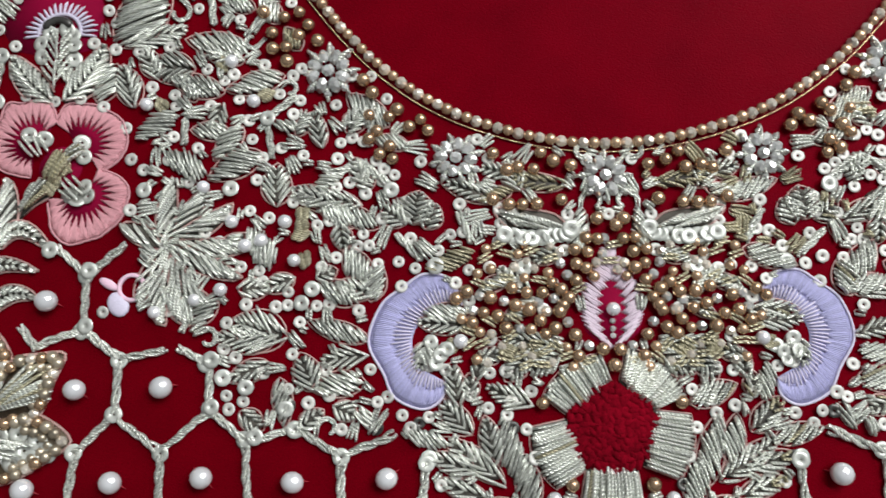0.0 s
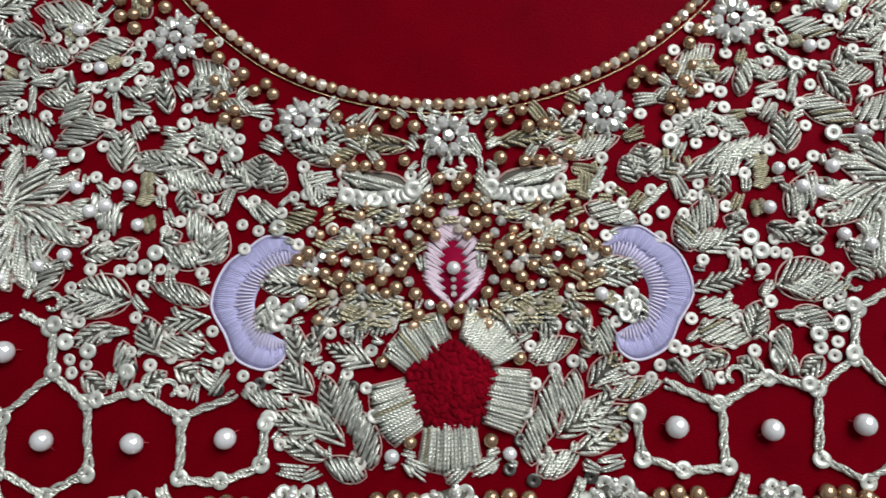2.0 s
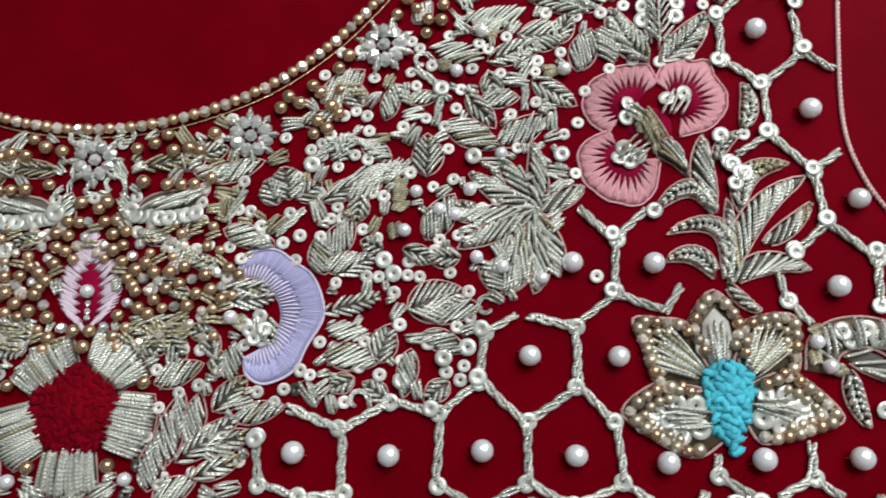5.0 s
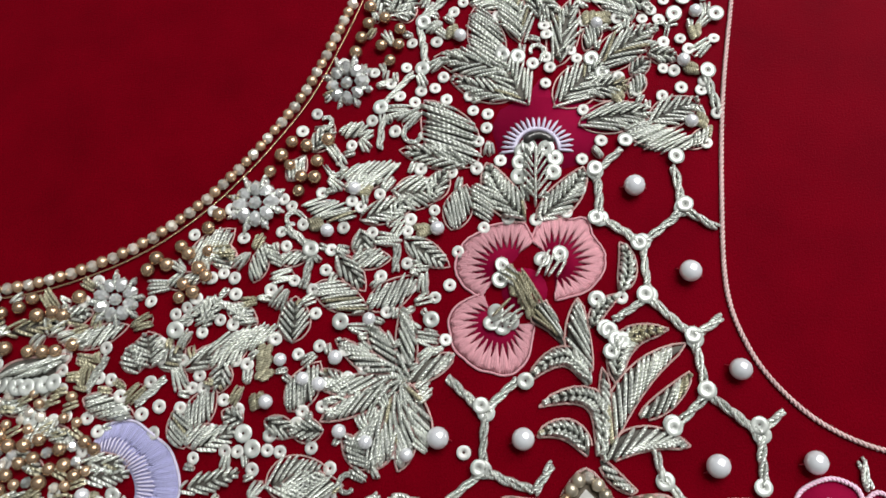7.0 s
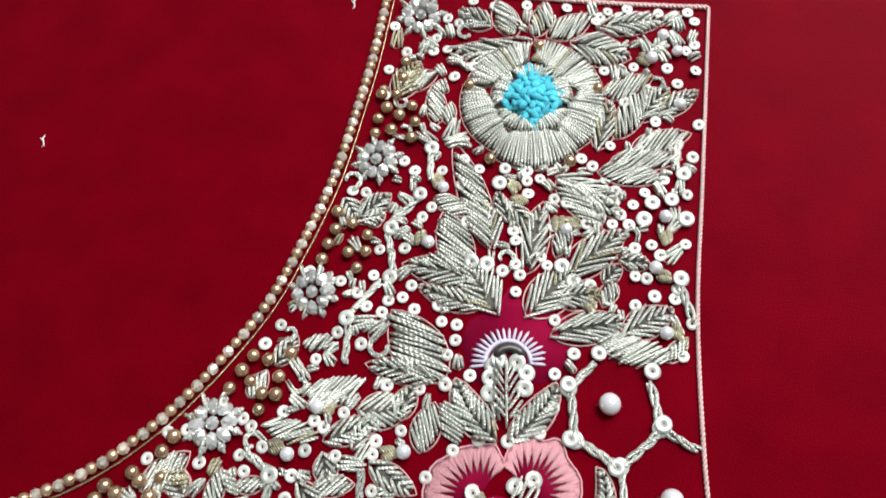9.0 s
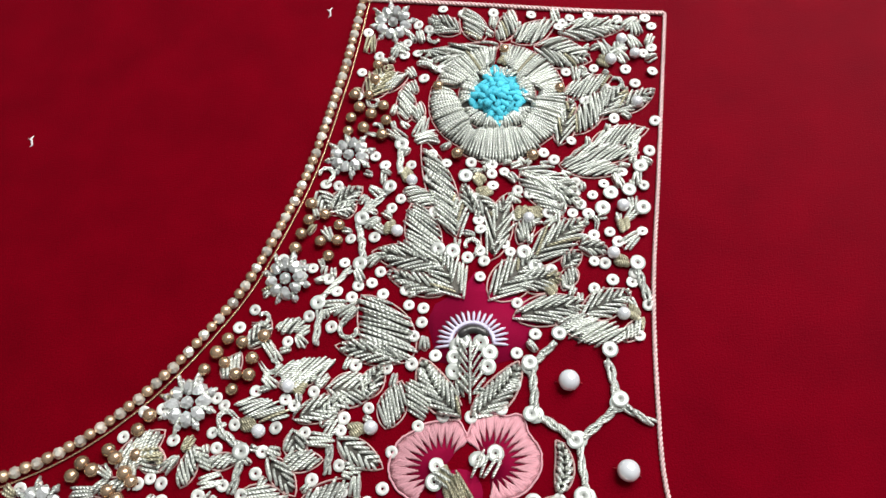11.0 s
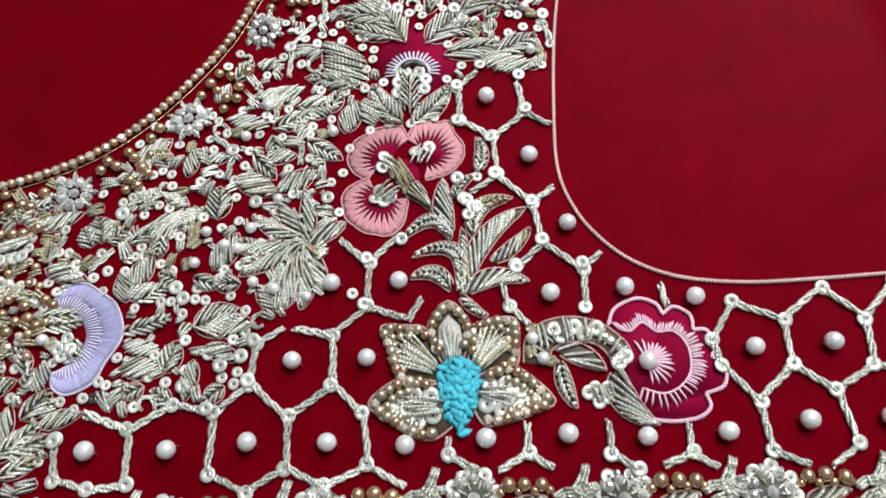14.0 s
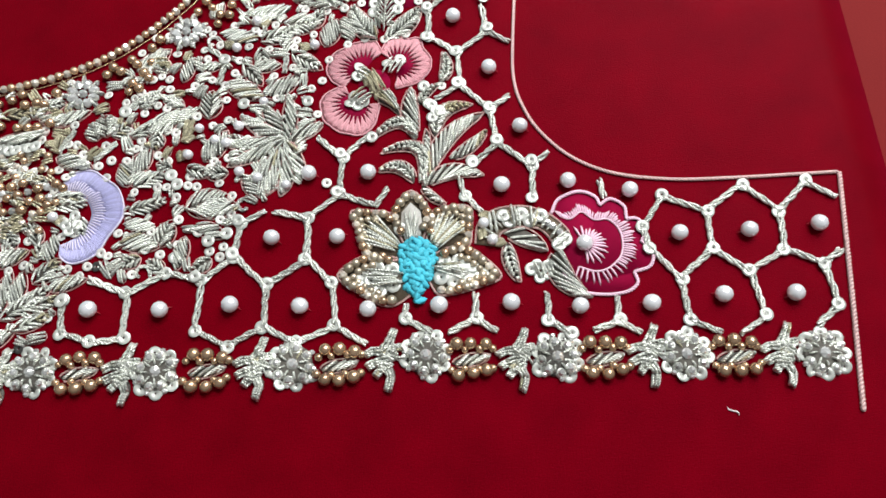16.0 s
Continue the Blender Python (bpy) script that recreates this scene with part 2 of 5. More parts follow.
def leaf_at(x, y, ang, l, w, style, flip):
    """A padded leaf of bullion wires with a stitched outline, its base at x, y."""
    bend = (0.22 if "c" in style else rnd.uniform(-0.05, 0.05)) * (-1 if flip else 1)
    gold = near_neck(x, y) and int(abs(x) * 3 + y * 11) % 5 < 1
    mat = GILT if gold else SILVER
    tip = GILT if "g" in style or gold else SILVER
    w = max(w, 1.9)
    if style == "v" and w / l < 0.6 and int(abs(x) * 7 + y) % 5 < 3:
        style = "d"
    n = 12
    rim = []
    for i in range(n + 1):
        s = i / n
        rim.append((s * l, sway(s, l, bend) + half_width(s, w)))
    for i in range(n - 1, 0, -1):
        s = i / n
        rim.append((s * l, sway(s, l, bend) - half_width(s, w)))
    verts = [(l * 0.5 + (a - l * 0.5) * 0.86, b * 0.86, 0.02) for a, b in rim] + [(l * 0.5 + (a - l * 0.5) * 0.72, sway(0.5, l, bend) * 0.28 + b * 0.72, 0.36) for a, b in rim]
    k = len(rim)
    faces = [(i, (i + 1) % k, k + (i + 1) % k, k + i) for i in range(k)] + [tuple(range(k, 2 * k)), tuple(range(k))[::-1]]
    gilt = "with olive-gold tip " if tip is GILT else ""
    size = "long" if l > 9.5 else "small" if l < 5.5 else "pointed"
    ob = put("embroidered_leaf", mesh("leaf_padding", verts, faces, PAD), at(x, y, 0, ang), None,
             size + " silver bullion-wire leaf " + gilt + "stitched on red velvet", category="leaf", group="embroidered leaves")
    grow = 1 + 0.5 / max(w, 2)
    edge = [(l * 0.5 + (a - l * 0.5) * 1.05, b * grow, 0.2) for a, b in rim]
    if "b" not in style and int(abs(x) * 5 + y * 3) % 5 < 4:
        put("outline", mesh("outline", *tube(edge, 0.2, 5, True), EDGE), None, ob, "thin dull rose outline thread")
    step, fat = (1.12, 1.3) if "b" in style else (0.93, 1.0)
    hold = [] if flip else ob
    if "d" in style:
        slope = radians((8 if "b" in style else 33) * (-1 if flip else 1))
        c = -w
        while c < w:
            inside = [s for s in [i / 40 for i in range(41)] if abs(c + (s - 0.5) * l * math.tan(slope) - sway(s, l, bend)) < half_width(s, w)]
            if inside and (inside[-1] - inside[0]) * l > 1.0:
                a, b = inside[0], inside[-1]
                cut = max(1, round((b - a) * l / 7.5))
                for q in range(cut):
                    s0, s1 = a + (b - a) * q / cut, a + (b - a) * (q + 1) / cut
                    wire(s0 * l, c + (s0 - 0.5) * l * math.tan(slope), s1 * l, c + (s1 - 0.5) * l * math.tan(slope) + sway(s1, l, bend) * 0.6, hold, mat, 0.35, fat, 3.0 if "b" in style else 6.0)
            c += step * 0.95
    else:
        slope = radians(max(rnd.uniform(17, 34), 58 * w / l))
        s = 0.0
        while s < 0.93:
            for side in (1, -1):
                y0 = sway(s, l, bend)
                far = 0.3
                while far < w * 2.6:
                    px, py = s * l + far * math.cos(slope), y0 + side * far * math.sin(slope)
                    if px > l or abs(py - sway(px / l, l, bend)) > half_width(px / l, w):
                        break
                    far += 0.2
                if far > 0.7:
                    wire(s * l, y0 + side * 0.25, s * l + far * math.cos(slope), y0 + side * far * math.sin(slope), hold, tip if s > 0.5 else mat)
            s += step / math.sin(slope) / l
    if flip and hold:
        put("wire_layer", mesh("wire_layer", *joined(hold), mat), None, ob)
    return ob


def leaf(x, y, ang, l, w, style="v"):
    l, w = l * 1.05, w * (1.0 if "n" in style else 1.15)
    leaf_at(x, y, ang, l, w, style, False)
    for i in range(5):
        k = 0.1 + 0.2 * i
        TAKEN.append((x + k * l * math.cos(radians(ang)), y + k * l * math.sin(radians(ang)), half_width(k, w)))
    if 4 < x < 140:
        leaf_at(*left(x, y), 178 - ang, l, w, style, True)


def blade_at(p0, pm, p1, w, style, flip):
    """A bowed leaf: its rib runs from p0 over pm to p1, the wires lie slanting across it."""
    a, m, b = (np.array(q, float) for q in (p0, pm, p1))
    c = 2 * m - (a + b) / 2
    rib = lambda s: (1 - s) ** 2 * a + 2 * s * (1 - s) * c + s * s * b - a
    l = sum(float(np.linalg.norm(rib((i + 1) / 8) - rib(i / 8))) for i in range(8))

    def spot(s, v):
        d = 2 * (1 - s) * (c - a) + 2 * s * (b - c)
        d /= np.linalg.norm(d)
        q = rib(s)
        return q[0] - v * d[1], q[1] + v * d[0]

    steps = np.linspace(0, 1, 12)
    rim = lambda k, e: [spot(s, k * half_width(s, w) + e) for s in steps] + [spot(s, -k * half_width(s, w) - e) for s in steps[-2:0:-1]]
    low, high = rim(0.92, 0.0), rim(0.7, 0.0)
    n = len(low)
    verts = [(x, y, 0.02) for x, y in low] + [(x, y, 0.36) for x, y in high]
    faces = [(i, (i + 1) % n, n + (i + 1) % n, n + i) for i in range(n)] + [tuple(range(n, 2 * n)), tuple(range(n))[::-1]]
    tip = GILT if "g" in style else SILVER
    size = "long" if l > 9.5 else "small" if l < 5.5 else "pointed"
    ob = put("embroidered_leaf", mesh("leaf_padding", verts, faces, PAD), at(a[0], a[1]), None,
             size + " bowed silver bullion-wire leaf " + ("with olive-gold tip " if tip is GILT else "") + "on red velvet", category="leaf", group="embroidered leaves")
    if "b" not in style:
        put("outline", mesh("outline", *joined(twisted_line([np.array(q) for q in rim(1.0, 0.35)], 0.13, 1.0)), EDGE), None, ob, "thin dull rose outline thread")
    hold = {SILVER: [], GILT: []}
    turn = -1 if flip else 1
    slope = radians(30 if "d" in style else 34)
    step = 0.80 / math.sin(slope) / l
    if "l" in style:
        for v in np.linspace(-0.62, 0.62, max(3, round(w / 0.75))):
            for s0, s1 in ((0.0, 0.36), (0.34, 0.70), (0.68, 1.0)):
                h0, h1 = 0.5 * w * (1 - 0.35 * s0), 0.5 * w * (1 - 0.35 * s1)
                wire(*spot(s0, v * h0 * 1.5), *spot(s1, v * h1 * 1.5), hold[SILVER] if flip else ob, SILVER, 0.5, 1.15, 4.0)
    s = 2.0 if "l" in style else -0.25
    while s < 1.0:
        for side in ((1, -1) if "d" not in style else (1,)):
            if "d" in style:
                mid = min(0.98, max(0.02, s + 0.12))
                h = half_width(mid, w)
                s0, s1 = s, s + 2 * h / math.tan(slope) / l
                s0, s1 = max(0.01, s0), min(0.99, s1)
                v0, v1 = -half_width(s0, w) * turn, half_width(s1, w) * turn
            else:
                s0 = max(0.0, s)
                s1 = min(0.99, s0 + max(half_width(min(0.95, s0 + 0.15), w), 0.7) / math.tan(slope) / l)
                v0, v1 = 0.2 * side, side * half_width(s1, w)
                if s < 0 and "d" not in style:
                    continue
            if s1 - s0 < 0.04:
                continue
            mat = tip if s0 > 0.5 else SILVER
            wire(*spot(s0, v0), *spot(s1, v1), hold[mat] if flip else ob, mat, 0.38, 1.2, 3.0)
        s += step
    for mat, pieces in hold.items():
        if pieces:
            put("wire_layer", mesh("wire_layer", *joined(pieces), mat), None, ob)


def blade(x0, y0, xm, ym, x1, y1, w, style="vn"):
    """A bowed leaf and its twin."""
    blade_at((x0, y0), (xm, ym), (x1, y1), w, style, False)
    for k in (0.15, 0.4, 0.65, 0.9):
        TAKEN.append((x0 + (x1 - x0) * k + (2 * xm - x0 - x1) * 2 * k * (1 - k), y0 + (y1 - y0) * k + (2 * ym - y0 - y1) * 2 * k * (1 - k), half_width(k, w)))
    if 4 < x0 < 140:
        blade_at(left(x0, y0), left(xm, ym), left(x1, y1), w, style, True)


def mirrored(x, y, limit=140):
    return [(x, y), left(x, y)] if 3.0 < x < limit else [(x, y)]


STRANDS = {}


def cord(name, x0, y0, x1, y1, label, category, group=""):
    """Three loose plies of wire laid round each other, with uneven ends."""
    length = math.hypot(x1 - x0, y1 - y0)
    key = round(length)
    if key not in STRANDS:
        n = max(12, int(key * 2.4))
        STRANDS[key] = []
        for ph in (0.5, 2.6, 4.7):
            turns = max(0.5, key / 10.0)
            pts = [(key * (i / n - 0.5), 0.50 * math.cos(ph + 2 * math.pi * turns * i / n), 0.66 + 0.28 * math.sin(ph + 2 * math.pi * turns * i / n)) for i in range(n + 1)]
            STRANDS[key].append(mesh("strand", *tube(pts, 0.345, 6, cap=0.75), SILVER))
    e = new(name)
    e.matrix_basis = at((x0 + x1) / 2 * MM, (y0 + y1) / 2 * MM, 0, math.degrees(math.atan2(y1 - y0, x1 - x0)))
    tagged(e, label, category, group)
    turn = rnd.choice((0, 180))
    for me in STRANDS[key]:
        put("strand", me, at(rnd.uniform(-0.3, 0.3), 0, 0, turn + rnd.uniform(-3.5, 3.5), (length / key * rnd.uniform(0.86, 1.0), rnd.uniform(0.95, 1.25), rnd.uniform(0.9, 1.15))), e)


def stem(x0, y0, x1, y1):
    for f in (lambda x, y: (x, y), left)[: 2 if 4 < x0 < 140 else 1]:
        cord("silver_cord", *f(x0, y0), *f(x1, y1), "short twisted silver wire cord between leaves", "cord", "silver cords")
    for k in (0, 0.33, 0.67, 1):
        TAKEN.append((x0 + k * (x1 - x0), y0 + k * (y1 - y0), 0.9))


def smooth_curve(points, steps):
    """A smooth line through a few control points."""
    p = [np.array(q, float) for q in points]
    p = [2 * p[0] - p[1]] + p + [2 * p[-1] - p[-2]]
    out = []
    for i in range(1, len(p) - 2):
        for k in range(steps):
            t = k / steps
            out.append(0.5 * (2 * p[i] + (p[i + 1] - p[i - 1]) * t + (2 * p[i - 1] - 5 * p[i] + 4 * p[i + 1] - p[i + 2]) * t * t + (3 * p[i] - p[i - 1] - 3 * p[i + 1] + p[i + 2]) * t ** 3))
    out.append(p[-2])
    return out


def spaced(line, gap):
    """Points at even gaps along a line, with their directions."""
    out, left = [], 0.0
    for a, b in zip(line, line[1:]):
        d = float(np.linalg.norm(b - a))
        while left < d:
            out.append((a + (b - a) * left / d, math.degrees(math.atan2(*(b - a)[1::-1]))))
            left += gap
        left -= d
    return out


def twisted_line(line, r, pitch):
    """Two fine strands twisted along a line, as one mesh."""
    pts = spaced(line, pitch / 6)
    pieces = []
    for ph in (0, math.pi):
        path = []
        for i, (q, a) in enumerate(pts):
            w = ph + 2 * math.pi * i / 6
            path.append((q[0] - math.sin(radians(a)) * r * math.cos(w), q[1] + math.cos(radians(a)) * r * math.cos(w), 0.45 + r * 0.8 * math.sin(w)))
        pieces.append(tube(path, r * 1.05, 5))
    return pieces


def laid_cord(line, r, pitch, label, mat=CORD):
    """A fine cord of two strands, each a part."""
    e = new("rose_gold_cord")
    tagged(e, label, "cord")
    for v, f in twisted_line(line, r, pitch):
        put("strand", mesh("strand", v, f, mat), None, e)


def threads(rows, r=0.17, lift=0.35):
    """Satin stitches, each from point to point, as one mesh."""
    pieces = []
    for (x0, y0), (x1, y1) in rows:
        z = lift + rnd.uniform(-0.03, 0.06)
        pts = [(x0, y0, 0.08), (x0 + (x1 - x0) * 0.2, y0 + (y1 - y0) * 0.2, z), (x0 + (x1 - x0) * 0.75, y0 + (y1 - y0) * 0.75, z + 0.1), (x1, y1, 0.05)]
        pieces.append(tube(pts, r, 4, cap=0.35))
    return joined(pieces)


def patch(outline, z=0.06):
    """A thin flat patch of cloth or filling with its edge."""
    k = len(outline)
    verts = [(x, y, 0.004) for x, y in outline] + [(x, y, z) for x, y in outline]
    return verts, [tuple(range(k, 2 * k))] + [(i, (i + 1) % k, k + (i + 1) % k, k + i) for i in range(k)]


# ---- the cloth and what it lies on ----
def sheet(name, x0, x1, y0, y1, z, thick, mat, nx, ny, wave):
    verts, faces = [], []
    for j in range(ny + 1):
        for i in range(nx + 1):
            x, y = x0 + (x1 - x0) * i / nx, y0 + (y1 - y0) * j / ny
            far = max(0.0, max(abs(x - 60) - 240, abs(y - 60) - 150)) / 100
            verts.append((x, y, z + wave * far * noise.noise(Vector((x * 0.012, y * 0.012, 3)))))
    k = len(verts)
    verts += [(x, y, q - thick) for x, y, q in verts]
    for j in range(ny):
        for i in range(nx):
            a = j * (nx + 1) + i
            faces.append((a, a + 1, a + nx + 2, a + nx + 1))
            faces.append((k + a, k + a + nx + 1, k + a + nx + 2, k + a + 1))
    for i in range(nx):
        faces.append((i, k + i, k + i + 1, i + 1))
        a = ny * (nx + 1) + i
        faces.append((a, a + 1, k + a + 1, k + a))
    for j in range(ny):
        a = j * (nx + 1)
        faces.append((a, a + nx + 1, k + a + nx + 1, k + a))
        a += nx
        faces.append((a, k + a, k + a + nx + 1, a + nx + 1))
    return put(name, mesh(name, verts, faces, mat))


tagged(sheet("ground", -900, 1000, -900, 1000, -1.6, 20, UNDER, 20, 20, 0.0), "brownish red cover under the velvet", "ground", kind="structure")
tagged(sheet("velvet_cloth", -420, 253, -300, 420, 0.0, 1.5, VELVET, 70, 70, 0.0), "crimson velvet blouse panel lying flat", "fabric", kind="structure")

# ---- neckline: outline cord, chain of gold beads and crystals ----
NECK = [(2.0, 67.2), (10, 67.6), (20.5, 69.5), (32.4, 73.4), (42.0, 78.3), (51.0, 84.9), (57.5, 91.1), (63.2, 97.4), (71.2, 107.8), (77.4, 119.4), (85.2, 137.6), (91.5, 159.6), (94.1, 170.0), (96.8, 183.3), (99.5, 197)]
neck_line = smooth_curve(NECK, 14)
whole = [np.array(left(*q)) for q in reversed(neck_line[1:])] + neck_line
chain = new("neckline_bead_chain")
tagged(chain, "chain of gold beads and crystals along the round neckline", "bead chain")
for i, (q, a) in enumerate(spaced(whole, 2.28)):
    if q[1] > 190:
        continue
    if i % 2:
        put("bead", CHAIN_BEAD_MESH, at(q[0], q[1], 1.0, a, rnd.uniform(0.92, 1.05)), chain)
    else:
        put("crystal", CHAIN_GEM_MESH, at(q[0], q[1], 0.6, a + rnd.uniform(-20, 20), (1.08, 1.1, 1.1), rnd.uniform(-25, 25), rnd.uniform(-25, 25)), chain)
outer = [np.array((q[0] + (1.75 if i else 0) * math.sin(radians(a)), q[1] - 1.75 * math.cos(radians(a)))) for i, (q, a) in enumerate(spaced(whole, 3.0))]
laid_cord(outer, 0.12, 1.4, "thin dull brown cord stitched below the bead chain", GOLD)

# ---- armhole, shoulder and side outlines ----
ARM = [(175.5, 178.4), (171.2, 156.4), (165.9, 129.4), (160.8, 103.7), (157.8, 79.9), (156.7, 62.0), (159.6, 50.5), (164.8, 42.2), (172.0, 35.6), (182.0, 31.0), (196.0, 28.6), (212.0, 28.1), (240.3, 28.3)]
laid_cord(smooth_curve(ARM, 10), 0.27, 2.0, "rose-gold twisted cord round the armhole")
laid_cord(smooth_curve([(175.5, 178.4), (154.8, 181.2), (130.0, 185.4), (98.6, 190.4)], 10), 0.34, 2.0, "rose-gold twisted cord along the shoulder edge")
laid_cord(smooth_curve([(240.3, 28.3), (236.0, -4.0), (231.8, -34.4)], 10), 0.36, 2.0, "rose-gold twisted cord along the side seam")

# ---- honeycomb of cords with a pearl in each cell ----
EDGES_A = ["108.3 40.1 100.9 46.9", "108.3 40.1 115.3 46.3", "108.3 40.1 107.6 29.1", "107.6 29.1 99.3 22.8", "107.6 29.1 116.9 25.4", "99.3 22.8 89.5 25.0", "99.3 22.8 99.2 11.2", "99.2 11.2 89.0 4.3", "99.2 11.2 106.0 3.9",
           "89.0 4.3 80.1 12.7", "89.0 4.3 88.7 -6.6", "80.1 12.7 81.2 21.8", "81.2 21.8 88.1 25.5", "80.1 12.7 72.2 6.5", "72.2 6.5 71.2 -6.6", "72.2 6.5 62.6 9.2", "62.6 9.2 52.9 3.9", "52.9 3.9 53.2 -7.9", "52.9 3.9 42.2 8.7",
           "106.0 3.9 106.9 -7.2", "36.1 3.1 37.1 -5.5", "37.1 -5.5 45.0 -8.5", "45.0 -8.5 53.2 -7.9", "71.2 -6.6 79.5 -11", "79.5 -11 88.7 -6.6", "88.7 -6.6 97 -11", "97 -11 106.9 -7.2", "106.9 -7.2 114.8 -12.5", "120.9 30.2 116.5 24.7"]
EDGES_B = ["124.7 -2.0 124.4 -6.5", "124.4 -6.5 131 -9.8", "142.4 -0.1 142.1 -7.2", "142.1 -7.2 134.8 -10.4", "142.1 -7.2 147.4 -10.7", "160.2 -0.7 160.4 -8.5", "160.4 -8.5 165.6 -12", "177.9 -2.7 177.4 -9.4", "177.4 -9.4 170.7 -11.7", "177.4 -9.4 183 -13",
           "141.3 72.2 133.3 77.9", "141.3 72.2 150.1 78.9", "150.1 78.9 156.6 74.6", "150.1 78.9 148.8 89.0", "133.3 77.9 133.2 87.8", "133.2 87.8 139.0 92.8", "141.3 72.2 141.4 61.2", "141.4 61.2 149.2 53.1", "141.4 61.2 134 56.8", "149.2 53.1 155.4 57.0",
           "149.2 53.1 150.7 42.3", "150.7 42.3 159.3 34.8", "150.7 42.3 143.7 35.8", "159.3 34.8 164.4 38.7", "159.3 34.8 159.3 24.1", "140.8 27.1 145.5 21.5", "139.9 32.4 140.8 27.1", "177.1 30.0 177.6 24.1"]
EDGES_C = ["192.7 23.7 203.8 19.0", "203.8 19.0 213.9 26.1", "213.9 26.1 222.5 18.0", "222.5 18.0 230.5 25.9", "230.5 25.9 238.2 20.8", "192.7 23.7 186.6 15.0", "186.6 15.0 187.5 9.7", "203.8 19.0 203.5 8.4", "187.5 9.7 194.3 0.8", "194.3 0.8 203.5 8.4", "203.5 8.4 212.0 1.8", "212.0 1.8 221.7 7.4",
           "221.7 7.4 222.5 18.0", "221.7 7.4 230.8 3.1", "230.8 3.1 236.1 6.6", "230.8 3.1 232.1 -8.0", "232.1 -8.0 225.6 -13.0", "212.0 1.8 213.7 -10.0", "213.7 -10.0 206.3 -14.5", "194.3 0.8 195.1 -10.1", "195.1 -10.1 202.4 -13.7"]
for row in EDGES_A + EDGES_B + EDGES_C:
    a, b, c, d = map(float, row.split())
    for f in (lambda x, y: (x, y), left)[: 2 if max(a, c) < 140 else 1]:
        cord("honeycomb_cord", *f(a, b), *f(c, d), "twisted silver wire cord forming a honeycomb side", "cord", "honeycomb cords")
ends = [tuple(map(float, r.split()[i:i + 2])) for r in EDGES_A + EDGES_B + EDGES_C for i in (0, 2)]
for q in sorted(set(ends)):
    if ends.count(q) > 1 or q in ((36.1, 3.1), (165.6, -12.0)):
        for x, y in mirrored(*q):
            put("sequin", SEQUIN_BIG_MESH, at(x + rnd.uniform(-0.5, 0.5), y + rnd.uniform(-0.5, 0.5), 0.85, rnd.uniform(0, 360), 0.98, rnd.uniform(-8, 8), rnd.uniform(-8, 8)), None,
                "pale silver sequin on a honeycomb corner", category="sequin", group="honeycomb sequins")


def pearl(x, y):
    ob = put("pearl", PEARL_MESH, at(x, y, 1.75, rnd.uniform(-30, 30), (rnd.uniform(0.98, 1.06), rnd.uniform(0.95, 1.03), 1.0)), None, "round white pearl sewn on with red thread", category="pearl", group="honeycomb pearls")
    put("thread", THREAD_MESH, at(0, 0, -1.65, rnd.uniform(-25, 25)), ob, "red sewing thread")


CELL_PEARLS = [(43.8, 0), (62.2, -1), (80.1, -0.5), (97.9, -1.8), (90, 17.2), (99.3, 35.4), (107.2, 16.6), (115.1, -3.5), (115.4, 34.8)]
FAR_PEARLS = [(140.5, 84.2), (149.8, 66), (157.1, 46.6), (150.9, 29.1), (168.5, 29.3), (184.4, 25.7), (133, -3.3), (151.1, -3.5), (168.2, -5.3), (185.9, -5.4), (195.6, 12.9), (213.4, 12.8), (231.4, 13.6), (204, -4.1), (221.7, -4.6)]
for x, y in CELL_PEARLS + FAR_PEARLS:
    for q in mirrored(x, y):
        if q[0] < 0 and 97 < x < 101 and y > 30:
            continue
        pearl(*q)

# ---- large flowers ----


def arc_points(cx, cy, r, a0, a1, n):
    return [(cx + r * math.cos(radians(a0 + (a1 - a0) * i / n)), cy + r * math.sin(radians(a0 + (a1 - a0) * i / n))) for i in range(n + 1)]


def flip_points(rows, flip):
    return [left(x, y) for x, y in rows] if flip else rows


def wire_petal(flower, cx, cy, ang, r0, r1, spread, mat=SILVER, dome=1.2, inner=0.62, fat=1.0):
    """A petal of side-by-side wires: a padded base with its outline, and each wire."""
    a = radians(ang)
    ux, uy, vx, vy = math.cos(a), math.sin(a), -math.sin(a), math.cos(a)
    n = max(4, int(r1 * radians(spread) * 0.92 / 0.70))
    half = r1 * math.tan(radians(spread / 2)) * 0.92
    rim = []
    for i in range(9):
        k = i / 8 * 2 - 1
        rim.append((cx + ux * (r1 - dome * k * k) + vx * half * k, cy + uy * (r1 - dome * k * k) + vy * half * k))
    for i in range(9):
        k = 1 - i / 8 * 2
        rim.append((cx + ux * r0 + vx * half * inner * k, cy + uy * r0 + vy * half * inner * k))
    p = put("petal", mesh("petal", *patch(rim, 0.4), PAD), None, flower)
    big = [(cx + (x - cx) * 1.03, cy + (y - cy) * 1.03, 0.2) for x, y in rim]
    put("outline", mesh("outline", *tube(big, 0.15, 5, True), EDGE), None, p)
    for i in range(n):
        k = (i + 0.5) / n * 2 - 1
        q0 = r0 + 0.6 * k * k + rnd.uniform(-0.2, 0.2)
        q1 = r1 - dome * k * k + rnd.uniform(-0.25, 0.25)
        wire(cx + ux * q0 + vx * half * inner * k, cy + uy * q0 + vy * half * inner * k, cx + ux * q1 + vx * half * k, cy + uy * q1 + vy * half * k, p, mat, 0.55, fat, 1.8)


